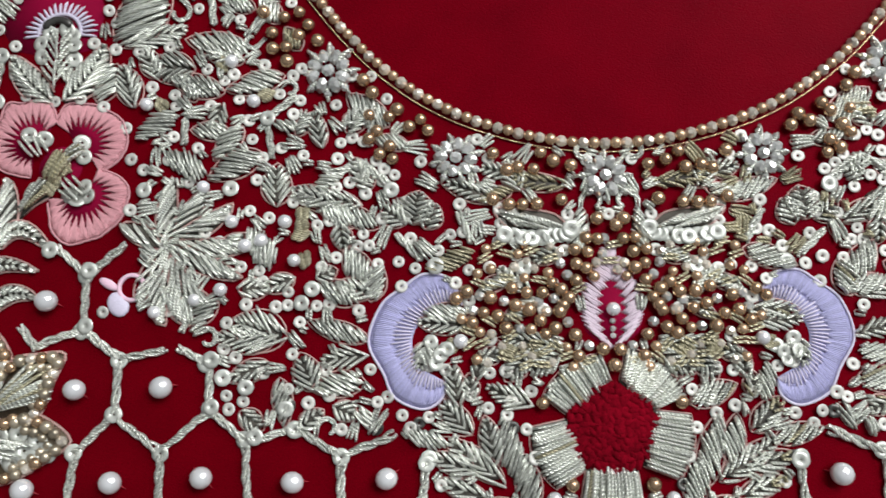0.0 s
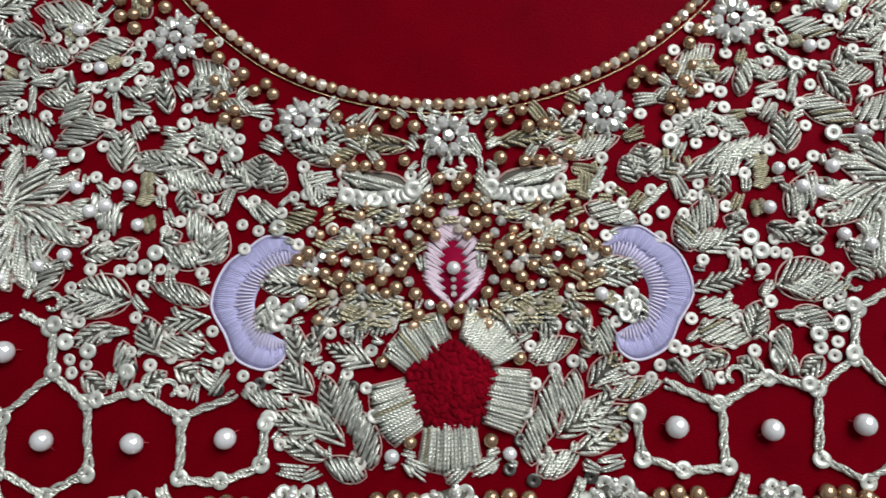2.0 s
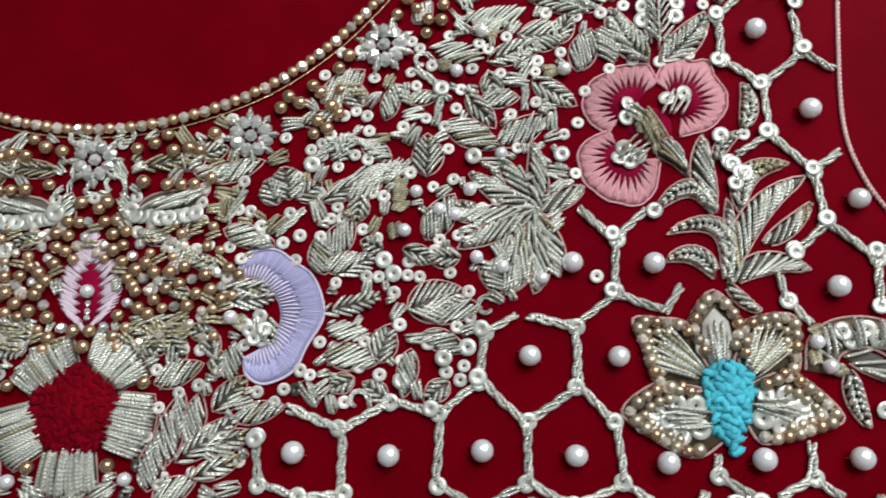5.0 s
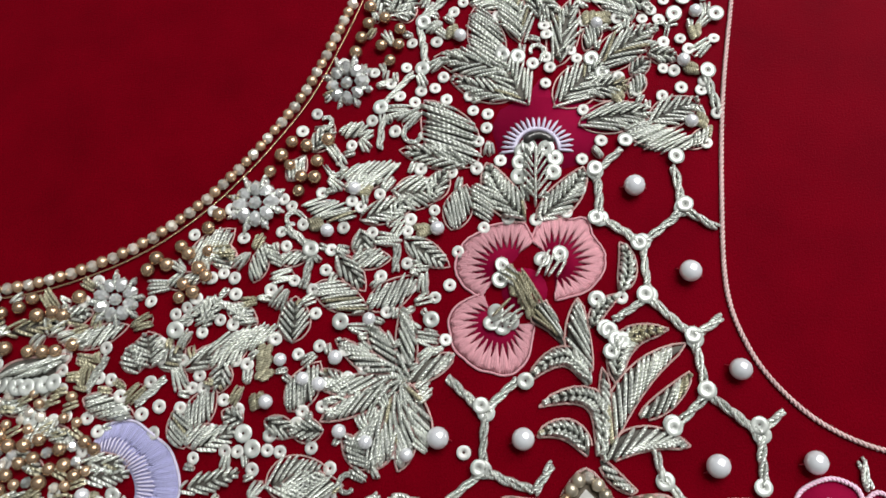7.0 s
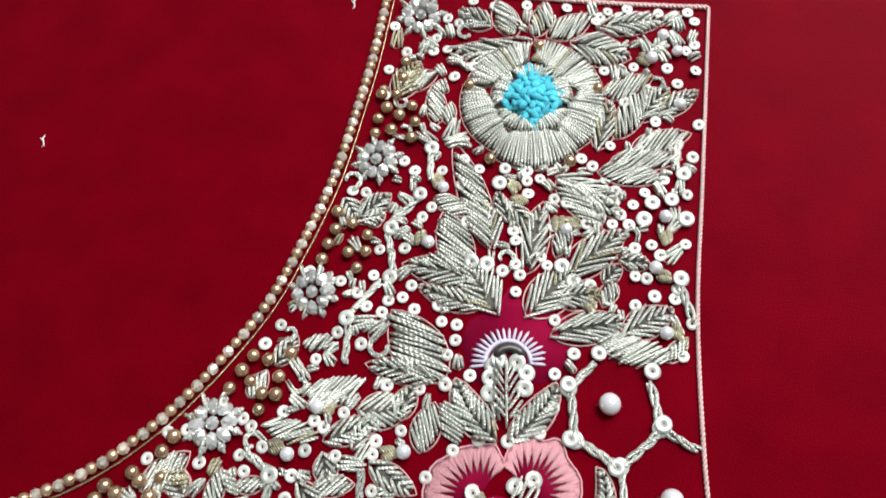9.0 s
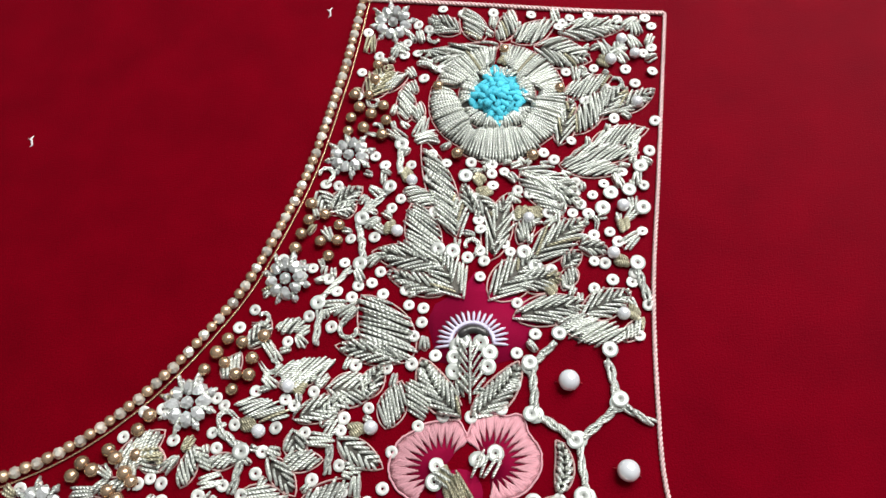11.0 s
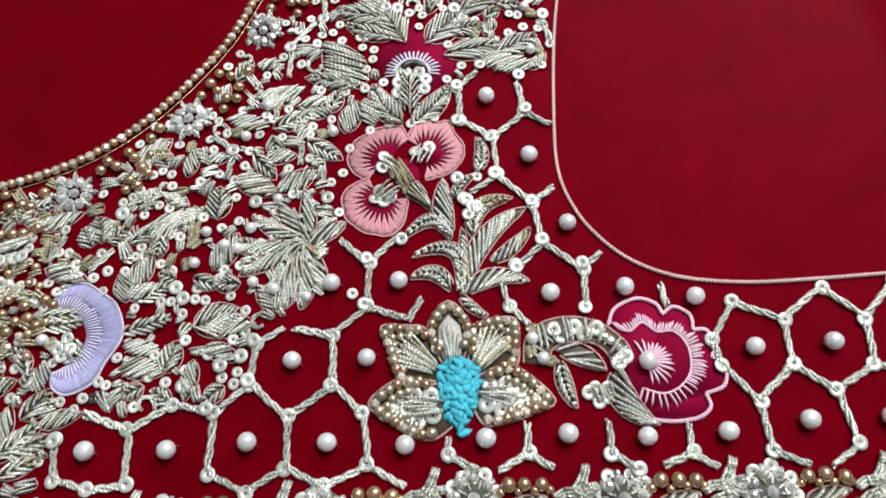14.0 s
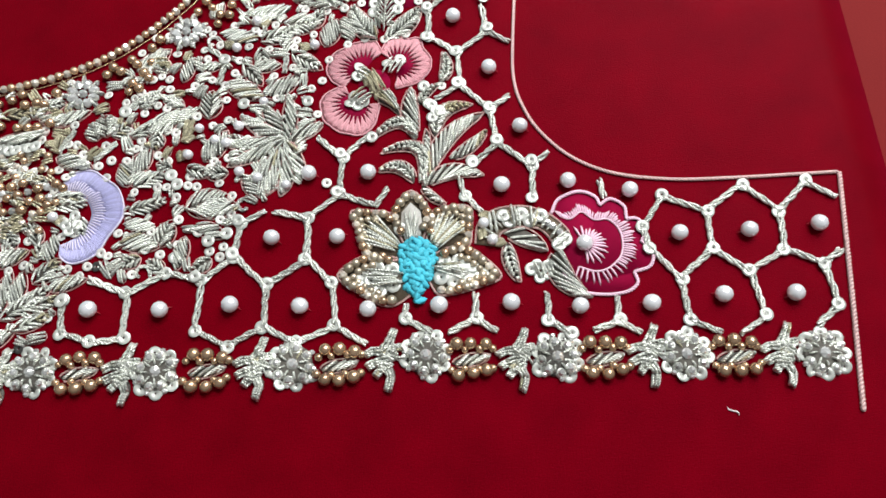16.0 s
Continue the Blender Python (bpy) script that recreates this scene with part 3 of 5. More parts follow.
def knots(flower, inside, mat, x0, x1, y0, y1, step, dome):
    """Yarn knots packed over an area, each a part of the flower."""
    j, y = 0, y0
    while y < y1:
        x = x0 + (step / 2 if j % 2 else 0)
        while x < x1:
            h = inside(x, y)
            if h > 0:
                put("knot", KNOT[mat], at(x + rnd.uniform(-0.35, 0.35), y + rnd.uniform(-0.35, 0.35), 0.5 + dome * min(1, h), rnd.uniform(0, 360), (rnd.uniform(1.2, 1.7), rnd.uniform(0.7, 0.95), rnd.uniform(0.7, 1.1)), rnd.uniform(-25, 25), rnd.uniform(-25, 25)), flower)
            x += step
        y += step * 0.8
        j += 1


red = put("embroidered_flower", mesh("flower_base", *patch(arc_points(0.0, 8.9, 9.2, 0, 350, 24), 0.3), REDYARN), None, None,
          "flower with deep red yarn centre and five silver wire petals", category="flower")
for a, r0, r1, sp, inn in ((125, 7.3, 14.6, 56, 0.78), (50, 8.2, 16.2, 52, 0.60), (-14, 7.4, 16.2, 46, 0.86), (268, 7.4, 16.6, 44, 0.80), (202, 7.3, 16.2, 46, 0.80)):
    wire_petal(red, 0.0, 8.9, a, r0, r1, sp, SILVER, 1.9, inn, 1.15)
knots(red, lambda x, y: 1.1 - math.hypot(x, y - 8.9) / 7.7, REDYARN, -9, 9, 0.5, 17.5, 1.15, 0.9)
put("knot_filling", mesh("filling", *ball(8.2, 8, 24, 0.19), REDYARN), at(0.0, 8.9, 0.2), red)

blue = put("embroidered_flower", mesh("flower_base", *patch(arc_points(131.0, 155.6, 9.5, 0, 350, 24), 0.3), PAD), None, None,
           "flower with turquoise yarn knots and broad silver wire petals", category="flower")
for a, r1, sp in ((200, 16.5, 66), (268, 18.2, 60), (331, 17.0, 64), (43, 16.5, 70), (124, 16.0, 66)):
    wire_petal(blue, 131.0, 155.6, a, 8.6, r1, sp, SILVER, 3.8)
for a in (155, 235, 300, 15, 85):
    wire_petal(blue, 131.0, 155.6, a, 5.6, 9.4, 62, SILVER, 2.2)
knots(blue, lambda x, y: 1.15 - (abs(x - 131.3) / 7.0 + abs(y - 156.0) / 8.6), TEAL, 124, 139, 147.6, 164.6, 1.75, 1.6)
for x, y in ((131.9, 158.0), (128.6, 153.0)):
    put("knot", KNOT[TEAL], at(x, y, 2.2, 20, 1.1), blue)


def even(line, n):
    """n + 1 points at even steps along a line."""
    p = np.array(line)
    d = np.concatenate([[0], np.cumsum(np.linalg.norm(np.diff(p, axis=0), axis=1))])
    t = np.linspace(0, d[-1], n + 1)
    return list(zip(np.interp(t, d, p[:, 0]).tolist(), np.interp(t, d, p[:, 1]).tolist())), d[-1]


def satin_flower_lobe(flower, cx, cy, edge, flip):
    """One lobe of pink satin stitch round a magenta heart, its teeth pointing at the heart."""
    line = smooth_curve(edge, 8)
    n = int(even(line, 8)[1] / 0.29)
    rim, size = even(line, n)
    fill = flip_points([(cx + 0.88 * (x - cx), cy + 0.88 * (y - cy)) for x, y in rim[::4]] + [(cx, cy)], flip)
    lobe = put("petal", mesh("petal_fill", *patch(fill, 0.07), MAGENTA), None, flower, "magenta petal heart")
    teeth = max(3, round(size / 2.15))
    rows, outer = [], []
    for i, (x, y) in enumerate(rim):
        spike = abs((i / n * teeth) % 1 - 0.5) * 2
        k = 0.46 + 0.33 * spike ** 1.4 + rnd.uniform(-0.02, 0.02)
        e = 1.035 + 0.03 * abs(math.sin(math.pi * size / 5.5 * i / n)) + rnd.uniform(-0.008, 0.008)
        rows.append(((cx + k * (x - cx), cy + k * (y - cy)), (cx + e * (x - cx), cy + e * (y - cy))))
        outer.append((cx + e * (x - cx), cy + e * (y - cy)))
    rows = [(flip_points([p], flip)[0], flip_points([q], flip)[0]) for p, q in rows]
    put("satin_stitch", mesh("satin_stitch", *threads(rows, 0.21, 0.45), PINK), None, lobe, "pink satin stitch")
    put("stitched_rim", mesh("rim", *tube([(x, y, 0.3 + 0.12 * (i % 2)) for i, (x, y) in enumerate(flip_points(outer[::2], flip))], 0.24, 5), PINK), None, lobe)


for flip in (False, True):
    side = (lambda x, y: left(x, y)) if flip else (lambda x, y: (x, y))
    heart = flip_points(arc_points(117.2, 63.6, 4.6, 0, 345, 20), flip)
    fl = put("pansy_flower", mesh("flower_heart", *patch(heart, 0.05), MAGENTA), None, None, "pink satin-stitched pansy with magenta heart and gold calyx", category="flower", group="pink pansies")
    satin_flower_lobe(fl, 114.2, 68.2, ((108.4, 62.6), (104.3, 67.0), (105.6, 73.2), (111.6, 76.8), (117.4, 77.0), (119.3, 73.6)), flip)
    satin_flower_lobe(fl, 123.4, 68.6, ((119.2, 73.8), (122.2, 78.2), (126.6, 77.6), (130.0, 77.4), (131.5, 73.4), (133.3, 69.6), (131.2, 64.8), (127.4, 62.5), (123.2, 61.7)), flip)
    satin_flower_lobe(fl, 112.2, 58.0, ((108.6, 63.0), (103.4, 60.2), (102.5, 55.4), (104.8, 50.8), (109.6, 48.0), (114.4, 47.8), (117.2, 51.2), (118.4, 56.4)), flip)
    for x, y in ((113.1, 68.8), (112.4, 65.8), (121.1, 69.7), (124.7, 70.7), (111.3, 59.2), (110.4, 57.2), (114.2, 57.4), (112.5, 56.4)):
        put("sequin", SEQUIN_BIG_MESH, at(*side(x, y), 0.4 + rnd.uniform(0, 0.3), rnd.uniform(0, 360), 0.98, rnd.uniform(-20, 20), rnd.uniform(-20, 20)), fl)
    for x0, y0, x1, y1 in ((120.0, 66.6, 122.2, 71), (121.0, 66.2, 123.8, 70.9), (122.2, 66.0, 125.2, 70.4), (123.4, 65.8, 126.0, 69.2), (110.6, 58.6, 114.3, 61.6), (111.2, 57.5, 115.3, 60.8), (112.2, 56.6, 116.0, 59.8), (113.6, 56.2, 116.4, 58.6), (112.6, 67.9, 115.8, 65.4), (113.3, 69.0, 116.4, 66.4), (112.4, 66.5, 115.2, 64.6)):
        wire(*side(x0, y0), *side(x1, y1), fl, SILVER, 0.9)
    for i in range(9):
        k = i / 8
        x, y = 114.6 + 4.0 * k + rnd.uniform(-0.9, 0.9), 67.6 - 8.4 * k + rnd.uniform(-0.6, 0.6)
        put("calyx_knot", CUP_MESH, at(*side(x, y), 0.25, rnd.uniform(0, 360), rnd.uniform(0.6, 0.85)), fl, "olive-gold wire knot")
    for i in range(7):
        k = i / 6 - 0.5
        wire(*side(116.2 + 2.4 * k, 66.4 + 1.6 * k), *side(118.6 + 2.6 * k, 60.6 + 1.2 * k), fl, GILT, 1.1)
    tail = flip_points([(118.0, 60.4), (121.4, 61.4), (122.6, 58.4), (125.0, 51.2), (121.4, 55.2), (118.2, 57.2)], flip)
    drop = put("sepal", mesh("sepal", *patch(tail, 0.3), PAD), None, fl, "pointed sepal of olive and silver wires")
    put("outline", mesh("outline", *tube([(x, y, 0.3) for x, y in tail], 0.2, 5, True), EDGE), None, drop)
    for (xa, ya), (xb, yb) in (((118.6, 59.8), (123.2, 54.2)), ((119.6, 60.6), (124.0, 53.8)), ((120.8, 60.8), (124.2, 54.6)), ((118.4, 58.4), (122.0, 55.2)), ((121.6, 60.2), (123.4, 56.8))):
        wire(*side(xa, ya), *side(xb, yb), drop, GILT if xa < 119 else SILVER, 0.6, 1.0, 2.0)

    # fan-shaped bud above the pansy
    star = flip_points([(112, 99), (114, 103), (120, 106), (123, 110), (126, 105), (134, 103), (135, 96), (131, 90), (122, 88), (114, 90)], flip)
    bud = put("fan_bud", mesh("bud_ground", *patch(star, 0.05), MAGENTA), None, None, "lilac thread fan bud on magenta satin with sequin cup", category="flower bud", group="fan buds")
    rows = []
    for i in range(20):
        a = radians(-6 + 190 * i / 19)
        q = rnd.uniform(0.95, 1.04)
        rows.append(((121.4 + 7.9 * q * math.cos(a), 93.6 + 7.6 * q * math.sin(a)), (121.4 + 4.0 * math.cos(a), 93.6 + 3.8 * math.sin(a))))
    rows = [(flip_points([p], flip)[0], flip_points([q], flip)[0]) for p, q in rows]
    put("thread_fan", mesh("thread_fan", *threads(rows, 0.33, 0.4), PALE), None, bud, "lilac-white thread rays")
    put("dark_band", mesh("dark_band", *tube([(x, y, 0.95) for x, y in flip_points(arc_points(121.6, 93.2, 3.3, 25, 150, 10), flip)], 0.95, 6), DARK_MIRROR), None, bud, "blackish glass bead band")
    put("thread_band", mesh("thread_band", *tube([(x, y, 0.3) for x, y in flip_points(arc_points(121.4, 93.6, 4.6, -6, 186, 24), flip)], 0.5, 6), PALE), None, bud)
    for x, y in ((118.3, 93.0), (117.6, 90.6), (117.3, 87.6), (119.6, 94.2), (124.9, 91.2), (124.3, 88.2), (123.2, 93.4)):
        put("sequin", SEQUIN_BIG_MESH, at(*side(x, y), 0.7 + rnd.uniform(0, 0.3), rnd.uniform(0, 360), 1.0, rnd.uniform(-16, 16), rnd.uniform(-16, 16)), bud)
    for x0, y0, x1, y1 in ((120.2, 80.5, 120.7, 87.5), (120.6, 87.0, 121.2, 94.2)):
        wire(*side(x0, y0), *side(x1, y1), bud, SILVER, 1.2, 1.0, 2.0)
    for k in range(6):
        y = 82.4 + 1.7 * k
        for d in (1, -1):
            wire(*side(120.6 + 0.3 * d, y), *side(120.7 + 3.0 * d * (1 - 0.07 * k), y + 3.3), bud, SILVER, 1.15, 0.9, 3.0)

    # lavender crescent petal
    rows, inner, n = [], [], 132
    outer = smooth_curve(((31.1, 34.9), (33.9, 39.3), (39.1, 40.2), (43.1, 37.7)), 8)[:-1] + smooth_curve(((43.1, 37.7), (47.4, 33.9), (49.4, 26.5), (45.9, 20.1)), 8)[:-1] + smooth_curve(((45.9, 20.1), (43.3, 15.4), (37.7, 13.1), (34.1, 14.9), (33.4, 18.1)), 8)
    rim, bay = even(outer, n)[0], even(smooth_curve(((31.0, 33.7), (35.0, 34.2), (39.3, 30.5), (40.6, 25.9), (38.1, 21.3), (33.5, 18.5)), 8), n)[0]
    for i, (o, c) in enumerate(zip(rim, bay)):
        k = rnd.uniform(0.30, 0.44)
        rows.append(((c[0] + (o[0] - c[0]) * k, c[1] + (o[1] - c[1]) * k), o))
        if i % 3 == 0:
            k = rnd.uniform(0.42, 0.6)
            inner.append((c, (c[0] + (o[0] - c[0]) * k, c[1] + (o[1] - c[1]) * k)))
    f2 = lambda rs: [(flip_points([p], flip)[0], flip_points([q], flip)[0]) for p, q in rs]
    base = flip_points(rim + [c for c, _ in reversed(inner)], flip)
    cres = put("crescent_petal", mesh("crescent_base", *patch(base, 0.22), LAVENDER), None, None, "lavender satin-stitched crescent petal with scalloped edge", category="petal", group="lavender petals")
    put("satin_stitch", mesh("satin_stitch", *threads(f2(rows), 0.2, 0.5), LAVENDER), None, cres)
    put("inner_stitch", mesh("inner_stitch", *threads(f2(inner), 0.19, 0.62), PALE), None, cres, "pale lilac inner stitches")
    put("stitched_rim", mesh("rim", *tube([(x, y, 0.35) for x, y in flip_points(rim, flip)], 0.30, 5), PALE), None, cres)

    for x, y in ((33.4, 24.9), (37.7, 23.9), (35.5, 22.1), (36.8, 26.4), (34.7, 23.7)):
        put("large_sequin", SEQUIN_BIG_MESH, at(*(left(x, y) if flip else (x, y)), 0.9 + rnd.uniform(0, 0.5), rnd.uniform(0, 360), 0.85, rnd.uniform(-15, 15), rnd.uniform(-15, 15)), None,
            "pale silver sequin in the bay of a lavender petal", category="sequin", group="large sequins")

# pendant leaf on the centre line
def half(y):
    return float(np.interp(y, (25.0, 25.6, 27.7, 31.0, 33.9, 36.4, 38.2, 41.4, 45.9), (0.2, 2.6, 5.2, 6.5, 6.0, 5.3, 4.3, 2.4, 0.5)))


def flame(y):
    return float(np.interp(y, (25.0, 28.0, 31.4, 36.2, 38.0, 39.8), (0.1, 2.3, 2.8, 2.6, 1.5, 0.05)))


outline = [(1.2 + half(y), y) for y in np.linspace(25.0, 45.9, 24)] + [(1.2 - half(y), y) for y in np.linspace(45.4, 25.2, 24)]
pend = put("pendant_petal", mesh("pendant_ground", *patch(outline, 0.06), MAGENTA), None, None, "blush and magenta teardrop petal with one small pearl", category="petal")
rows = []
for k in (1, -1):
    for i in range(96):
        y = 25.2 + 20.2 * i / 95
        tooth = abs((i / 8.0) % 1 - 0.5) * 2
        g = flame(y) + (1.5 * tooth - 0.95 if y < 39.4 else 0.0)
        rows.append(((1.2 + k * max(0.05, g) if y < 39.4 else 1.2 - 0.4 * k, y - 1.0), (1.2 + k * (half(y) + rnd.uniform(-0.5, 0.5)), min(46.6, y + 1.0 + rnd.uniform(0.0, 0.8)))))
put("satin_stitch", mesh("satin_stitch", *threads(rows, 0.23, 0.4), BLUSH), None, pend, "blush satin stitch")
put("pearl", SMALL_PEARL_MESH, at(1.3, 32.5, 1.2, 0, 1.05), pend)
for y in (30.2, 28.6, 27.2):
    put("seed_bead", GEM_MESH, at(1.2, y, 0.3, 0, 0.55), pend)

# magenta scalloped flower
LOBES = (((163.4, 20.4), (165.6, 24.4), (171.0, 26.4), (175.2, 24.8), (176.4, 22.2)), ((176.4, 22.2), (179.2, 23.8), (182.6, 21.6), (182.8, 18.0)), ((182.8, 18.0), (185.8, 17.6), (187.2, 14.2), (185.8, 11.4)),
         ((185.8, 11.4), (188.4, 9.4), (187.4, 4.8), (182.9, 3.2)), ((182.9, 3.2), (183.4, 0.2), (180.2, -2.0), (173.6, -2.3), (167.4, -0.3), (164.6, 5.2)))
ring = [tuple(q) for lobe in LOBES for q in smooth_curve(lobe, 6)[:-1]]
mag = put("scalloped_flower", mesh("flower_ground", *patch(ring, 0.05), MAGENTA), None, None, "magenta satin flower with rose-white scalloped thread outline", category="flower")
put("scalloped_outline", mesh("scalloped_outline", *joined(twisted_line([np.array(q) for q in ring], 0.26, 1.5)), ROSE), None, mag, "rose-white outline thread")
teeth = smooth_curve(((165.9, 19.4), (168.4, 18.8), (171.4, 20.6), (174.4, 18.2), (178.2, 18.0), (180.8, 14.4), (180.6, 8.8), (177.6, 5.2), (173.6, 3.9), (169.2, 5.4)), 8)
rows = []
for i, (x, y) in enumerate(even(teeth, 64)[0]):
    low = y < 6.6
    if low and i % 2:
        continue
    a = math.atan2(y - 11.6, x - 172.4) + rnd.uniform(-0.12, 0.12)
    q = rnd.uniform(3.0, 3.9) if low or x > 180 else rnd.uniform(1.9, 2.8)
    rows.append(((x - 0.3 * math.cos(a), y - 0.3 * math.sin(a)), (x + q * math.cos(a), y + q * math.sin(a))))
put("ray_stitch", mesh("ray_stitch", *threads(rows, 0.28, 0.4), ROSE), None, mag)
put("inner_line", mesh("inner_line", *tube([(x, y, 0.25 + 0.1 * (i % 2)) for i, (x, y) in enumerate(even(teeth, 70)[0])], 0.27, 5), ROSE), None, mag)
rows = [((171.2 + 1.6 * math.cos(radians(a)), 11.4 + 1.6 * math.sin(radians(a))), (171.0 + q * math.cos(radians(a)), 11.3 + q * math.sin(radians(a)))) for a, q in ((112, 5.6), (92, 5.4), (76, 4.6), (64, 5.0), (52, 5.4), (42, 5.2), (32, 5.8), (22, 5.5), (12, 6.2), (2, 5.8), (-8, 6.3), (-22, 6.6), (-38, 6.4), (-52, 6.6), (-68, 5.6), (-84, 5.2))]
put("centre_fan", mesh("centre_fan", *threads(rows, 0.32, 0.45), ROSE), None, mag)
put("pearl", PEARL_MESH, at(171.0, 11.3, 1.9), mag)


# lotus of beaded petals round turquoise knots
def beaded_petal(flower, edge, kind, flip):
    """A petal inside its edge: rim of beads and cut stones, and a heart of wires or sequins."""
    rim = [tuple(q) for q in smooth_curve(edge, 4)]
    root = (np.array(rim[0]) + np.array(rim[-1])) / 2
    mid = np.mean(np.array(rim), axis=0)
    p = put("petal", mesh("petal", *patch(flip_points(rim, flip), 0.35), PETAL_PAD), None, flower)
    grown = [tuple(mid + (np.array(q) - mid) * 1.05) for q in rim]
    put("outline", mesh("outline", *joined(twisted_line([np.array(q) for q in flip_points(grown, flip)], 0.17, 1.1)), EDGE), None, p)
    line = [mid + (np.array(q) - mid) * 0.88 for q in rim[2:-2]]
    for i, (q, d) in enumerate(spaced(line, 2.2)):
        x, y = flip_points([(q[0], q[1])], flip)[0]
        if i % 4 == 2:
            put("crystal", CHAIN_GEM_MESH, at(x, y, 0.7, d, 1.0, rnd.uniform(-20, 20), rnd.uniform(-20, 20)), p)
        else:
            put("bead", LOTUS_BEAD_MESH if i % 3 else BEAD_MESH, at(x, y, 1.15, d, rnd.uniform(1.0, 1.16)), p)
    if kind != "cream":
        for q, d in spaced([mid + (np.array(q) - mid) * 0.58 for q in rim[6:-6]], 2.0):
            put("bead", LOTUS_BEAD_MESH, at(*flip_points([(q[0], q[1])], flip)[0], 0.9, d, rnd.uniform(0.75, 0.95)), p)
    toward = mid + (mid - root) * (0.55 if kind == "cream" else 0.35)
    ux, uy = (toward - root) / np.linalg.norm(toward - root)
    long = float(np.linalg.norm(toward - root))
    spot = lambda k, v: flip_points([(root[0] + k * long * ux - v * uy, root[1] + k * long * uy + v * ux)], flip)[0]
    if kind == "wires":
        for k in range(13):
            v = k / 12 - 0.5
            wire(*spot(0.05, 2.6 * v), *spot(0.9 + 0.16 * (k % 2), 8.6 * v), p, GILT if k % 4 == 1 else SILVER, 0.9, 0.9, 4.0)
    elif kind == "cream":
        heart = [spot(k, v) for k, v in ((0.0, -1.6), (0.4, -2.9), (0.8, -2.5), (1.06, 0.0), (0.8, 2.5), (0.4, 2.9), (0.0, 1.6))]
        put("cream_pad", mesh("cream_pad", *patch(heart, 0.9), SEQUIN), None, p, "cream padded heart of the petal")
        for k in range(6):
            v = k / 5 - 0.5
            wire(*spot(0.06, 2.0 * v), *spot(0.62 + 0.18 * (k % 2), 3.6 * v), p, SILVER, 1.0, 0.9, 4.0)
        put("sequin", SEQUIN_BIG_MESH, at(*spot(0.34, 2.9), 1.3, 0, 1.0, 8, 5), p)
    else:
        for k, v in ((0.25, 1.9), (0.25, -1.9), (0.55, 2.5), (0.55, -2.5), (0.85, 1.7), (0.88, -1.5), (1.08, 0.2), (0.4, 0.0), (0.7, 0.2)):
            put("sequin", SEQUIN_BIG_MESH, at(*spot(1.15 * k, 1.15 * v), 0.7 + rnd.uniform(0, 0.5), rnd.uniform(0, 360), rnd.uniform(1.05, 1.2), rnd.uniform(-14, 14), rnd.uniform(-14, 14)), p)
        for k in range(11):
            v = rnd.uniform(-2.2, 2.2)
            wire(*spot(rnd.uniform(0.05, 0.3), v * 0.7), *spot(rnd.uniform(0.55, 0.95), v), p, SILVER, 1.35, 0.85, 9.0)


LOTUS_PETALS = (("wires", ((122.6, 10.0), (116.4, 9.6), (113.8, 12.4), (112.4, 18.0), (110.9, 23.6), (116.0, 23.6), (121.0, 22.4), (123.6, 16.0))),
                ("wires", ((130.6, 14.4), (131.4, 18.4), (131.6, 22.0), (136.8, 23.8), (142.0, 23.2), (142.2, 18.2), (140.8, 12.4), (133.8, 11.2))),
                ("sequins", ((123.6, 9.6), (118.4, 10.7), (113.6, 10.8), (107.6, 6.2), (112.0, 1.8), (117.4, -1.6), (121.4, -2.3), (125.6, 0.2))),
                ("sequins", ((132.0, 10.2), (137.0, 12.2), (141.6, 11.8), (148.8, 4.2), (143.4, 1.5), (138.4, 0.2), (133.4, -0.1), (130.9, 3.8))),
                ("cream", ((124.6, 14.4), (122.4, 19.2), (121.9, 23.6), (126.8, 28.8), (131.4, 23.0), (130.6, 18.8), (128.9, 14.2))))
for flip in (False, True):
    lotus = put("beaded_lotus", mesh("lotus_base", *patch(flip_points(arc_points(127.7, 9.5, 5.5, 0, 345, 20), flip), 0.25), PAD), None, None,
                "lotus of gold-beaded silver petals round turquoise knots", category="flower", group="beaded lotus flowers")
    for kind, edge in LOTUS_PETALS:
        beaded_petal(lotus, edge, kind, flip)
    if not flip:
        put("knot_filling", mesh("filling", *ball(4.2, 8, 16, 0.3), TEAL), at(127.8, 8.2, 0.3, 0, (1.0, 1.35, 1.0)), lotus)
        knots(lotus, lambda x, y: 1.15 - abs(x - 127.8 - 0.02 * (y - 8)) / float(np.interp(y, (-2, 1, 5, 9, 12.5, 14.6), (0.4, 1.5, 3.1, 4.2, 4.0, 2.6))) if -2.0 < y < 14.6 else 0, TEAL, 122.4, 133, -1.8, 14.6, 1.4, 1.2)

# left-over loop of lilac thread in one honeycomb cell
loop = put("lilac_loop", mesh("loop", *tube([(x, y, 0.4) for x, y in arc_points(-96.8, 38.2, 2.6, 0, 345, 18)], 0.5, 6, True), ROSE), None, None, "small lilac thread loop with two drops on velvet", category="loop")
put("drop", mesh("drop", *ball(2.3, 8, 12, 0.3), PALE), at(-99.4, 34.8, 0.4, 30, (0.95, 1.2, 1)), loop)
put("drop", mesh("drop", *ball(1.4, 8, 12, 0.4), ROSE), at(-101.6, 39.0, 0.4, -30, (1.6, 0.7, 1)), loop)


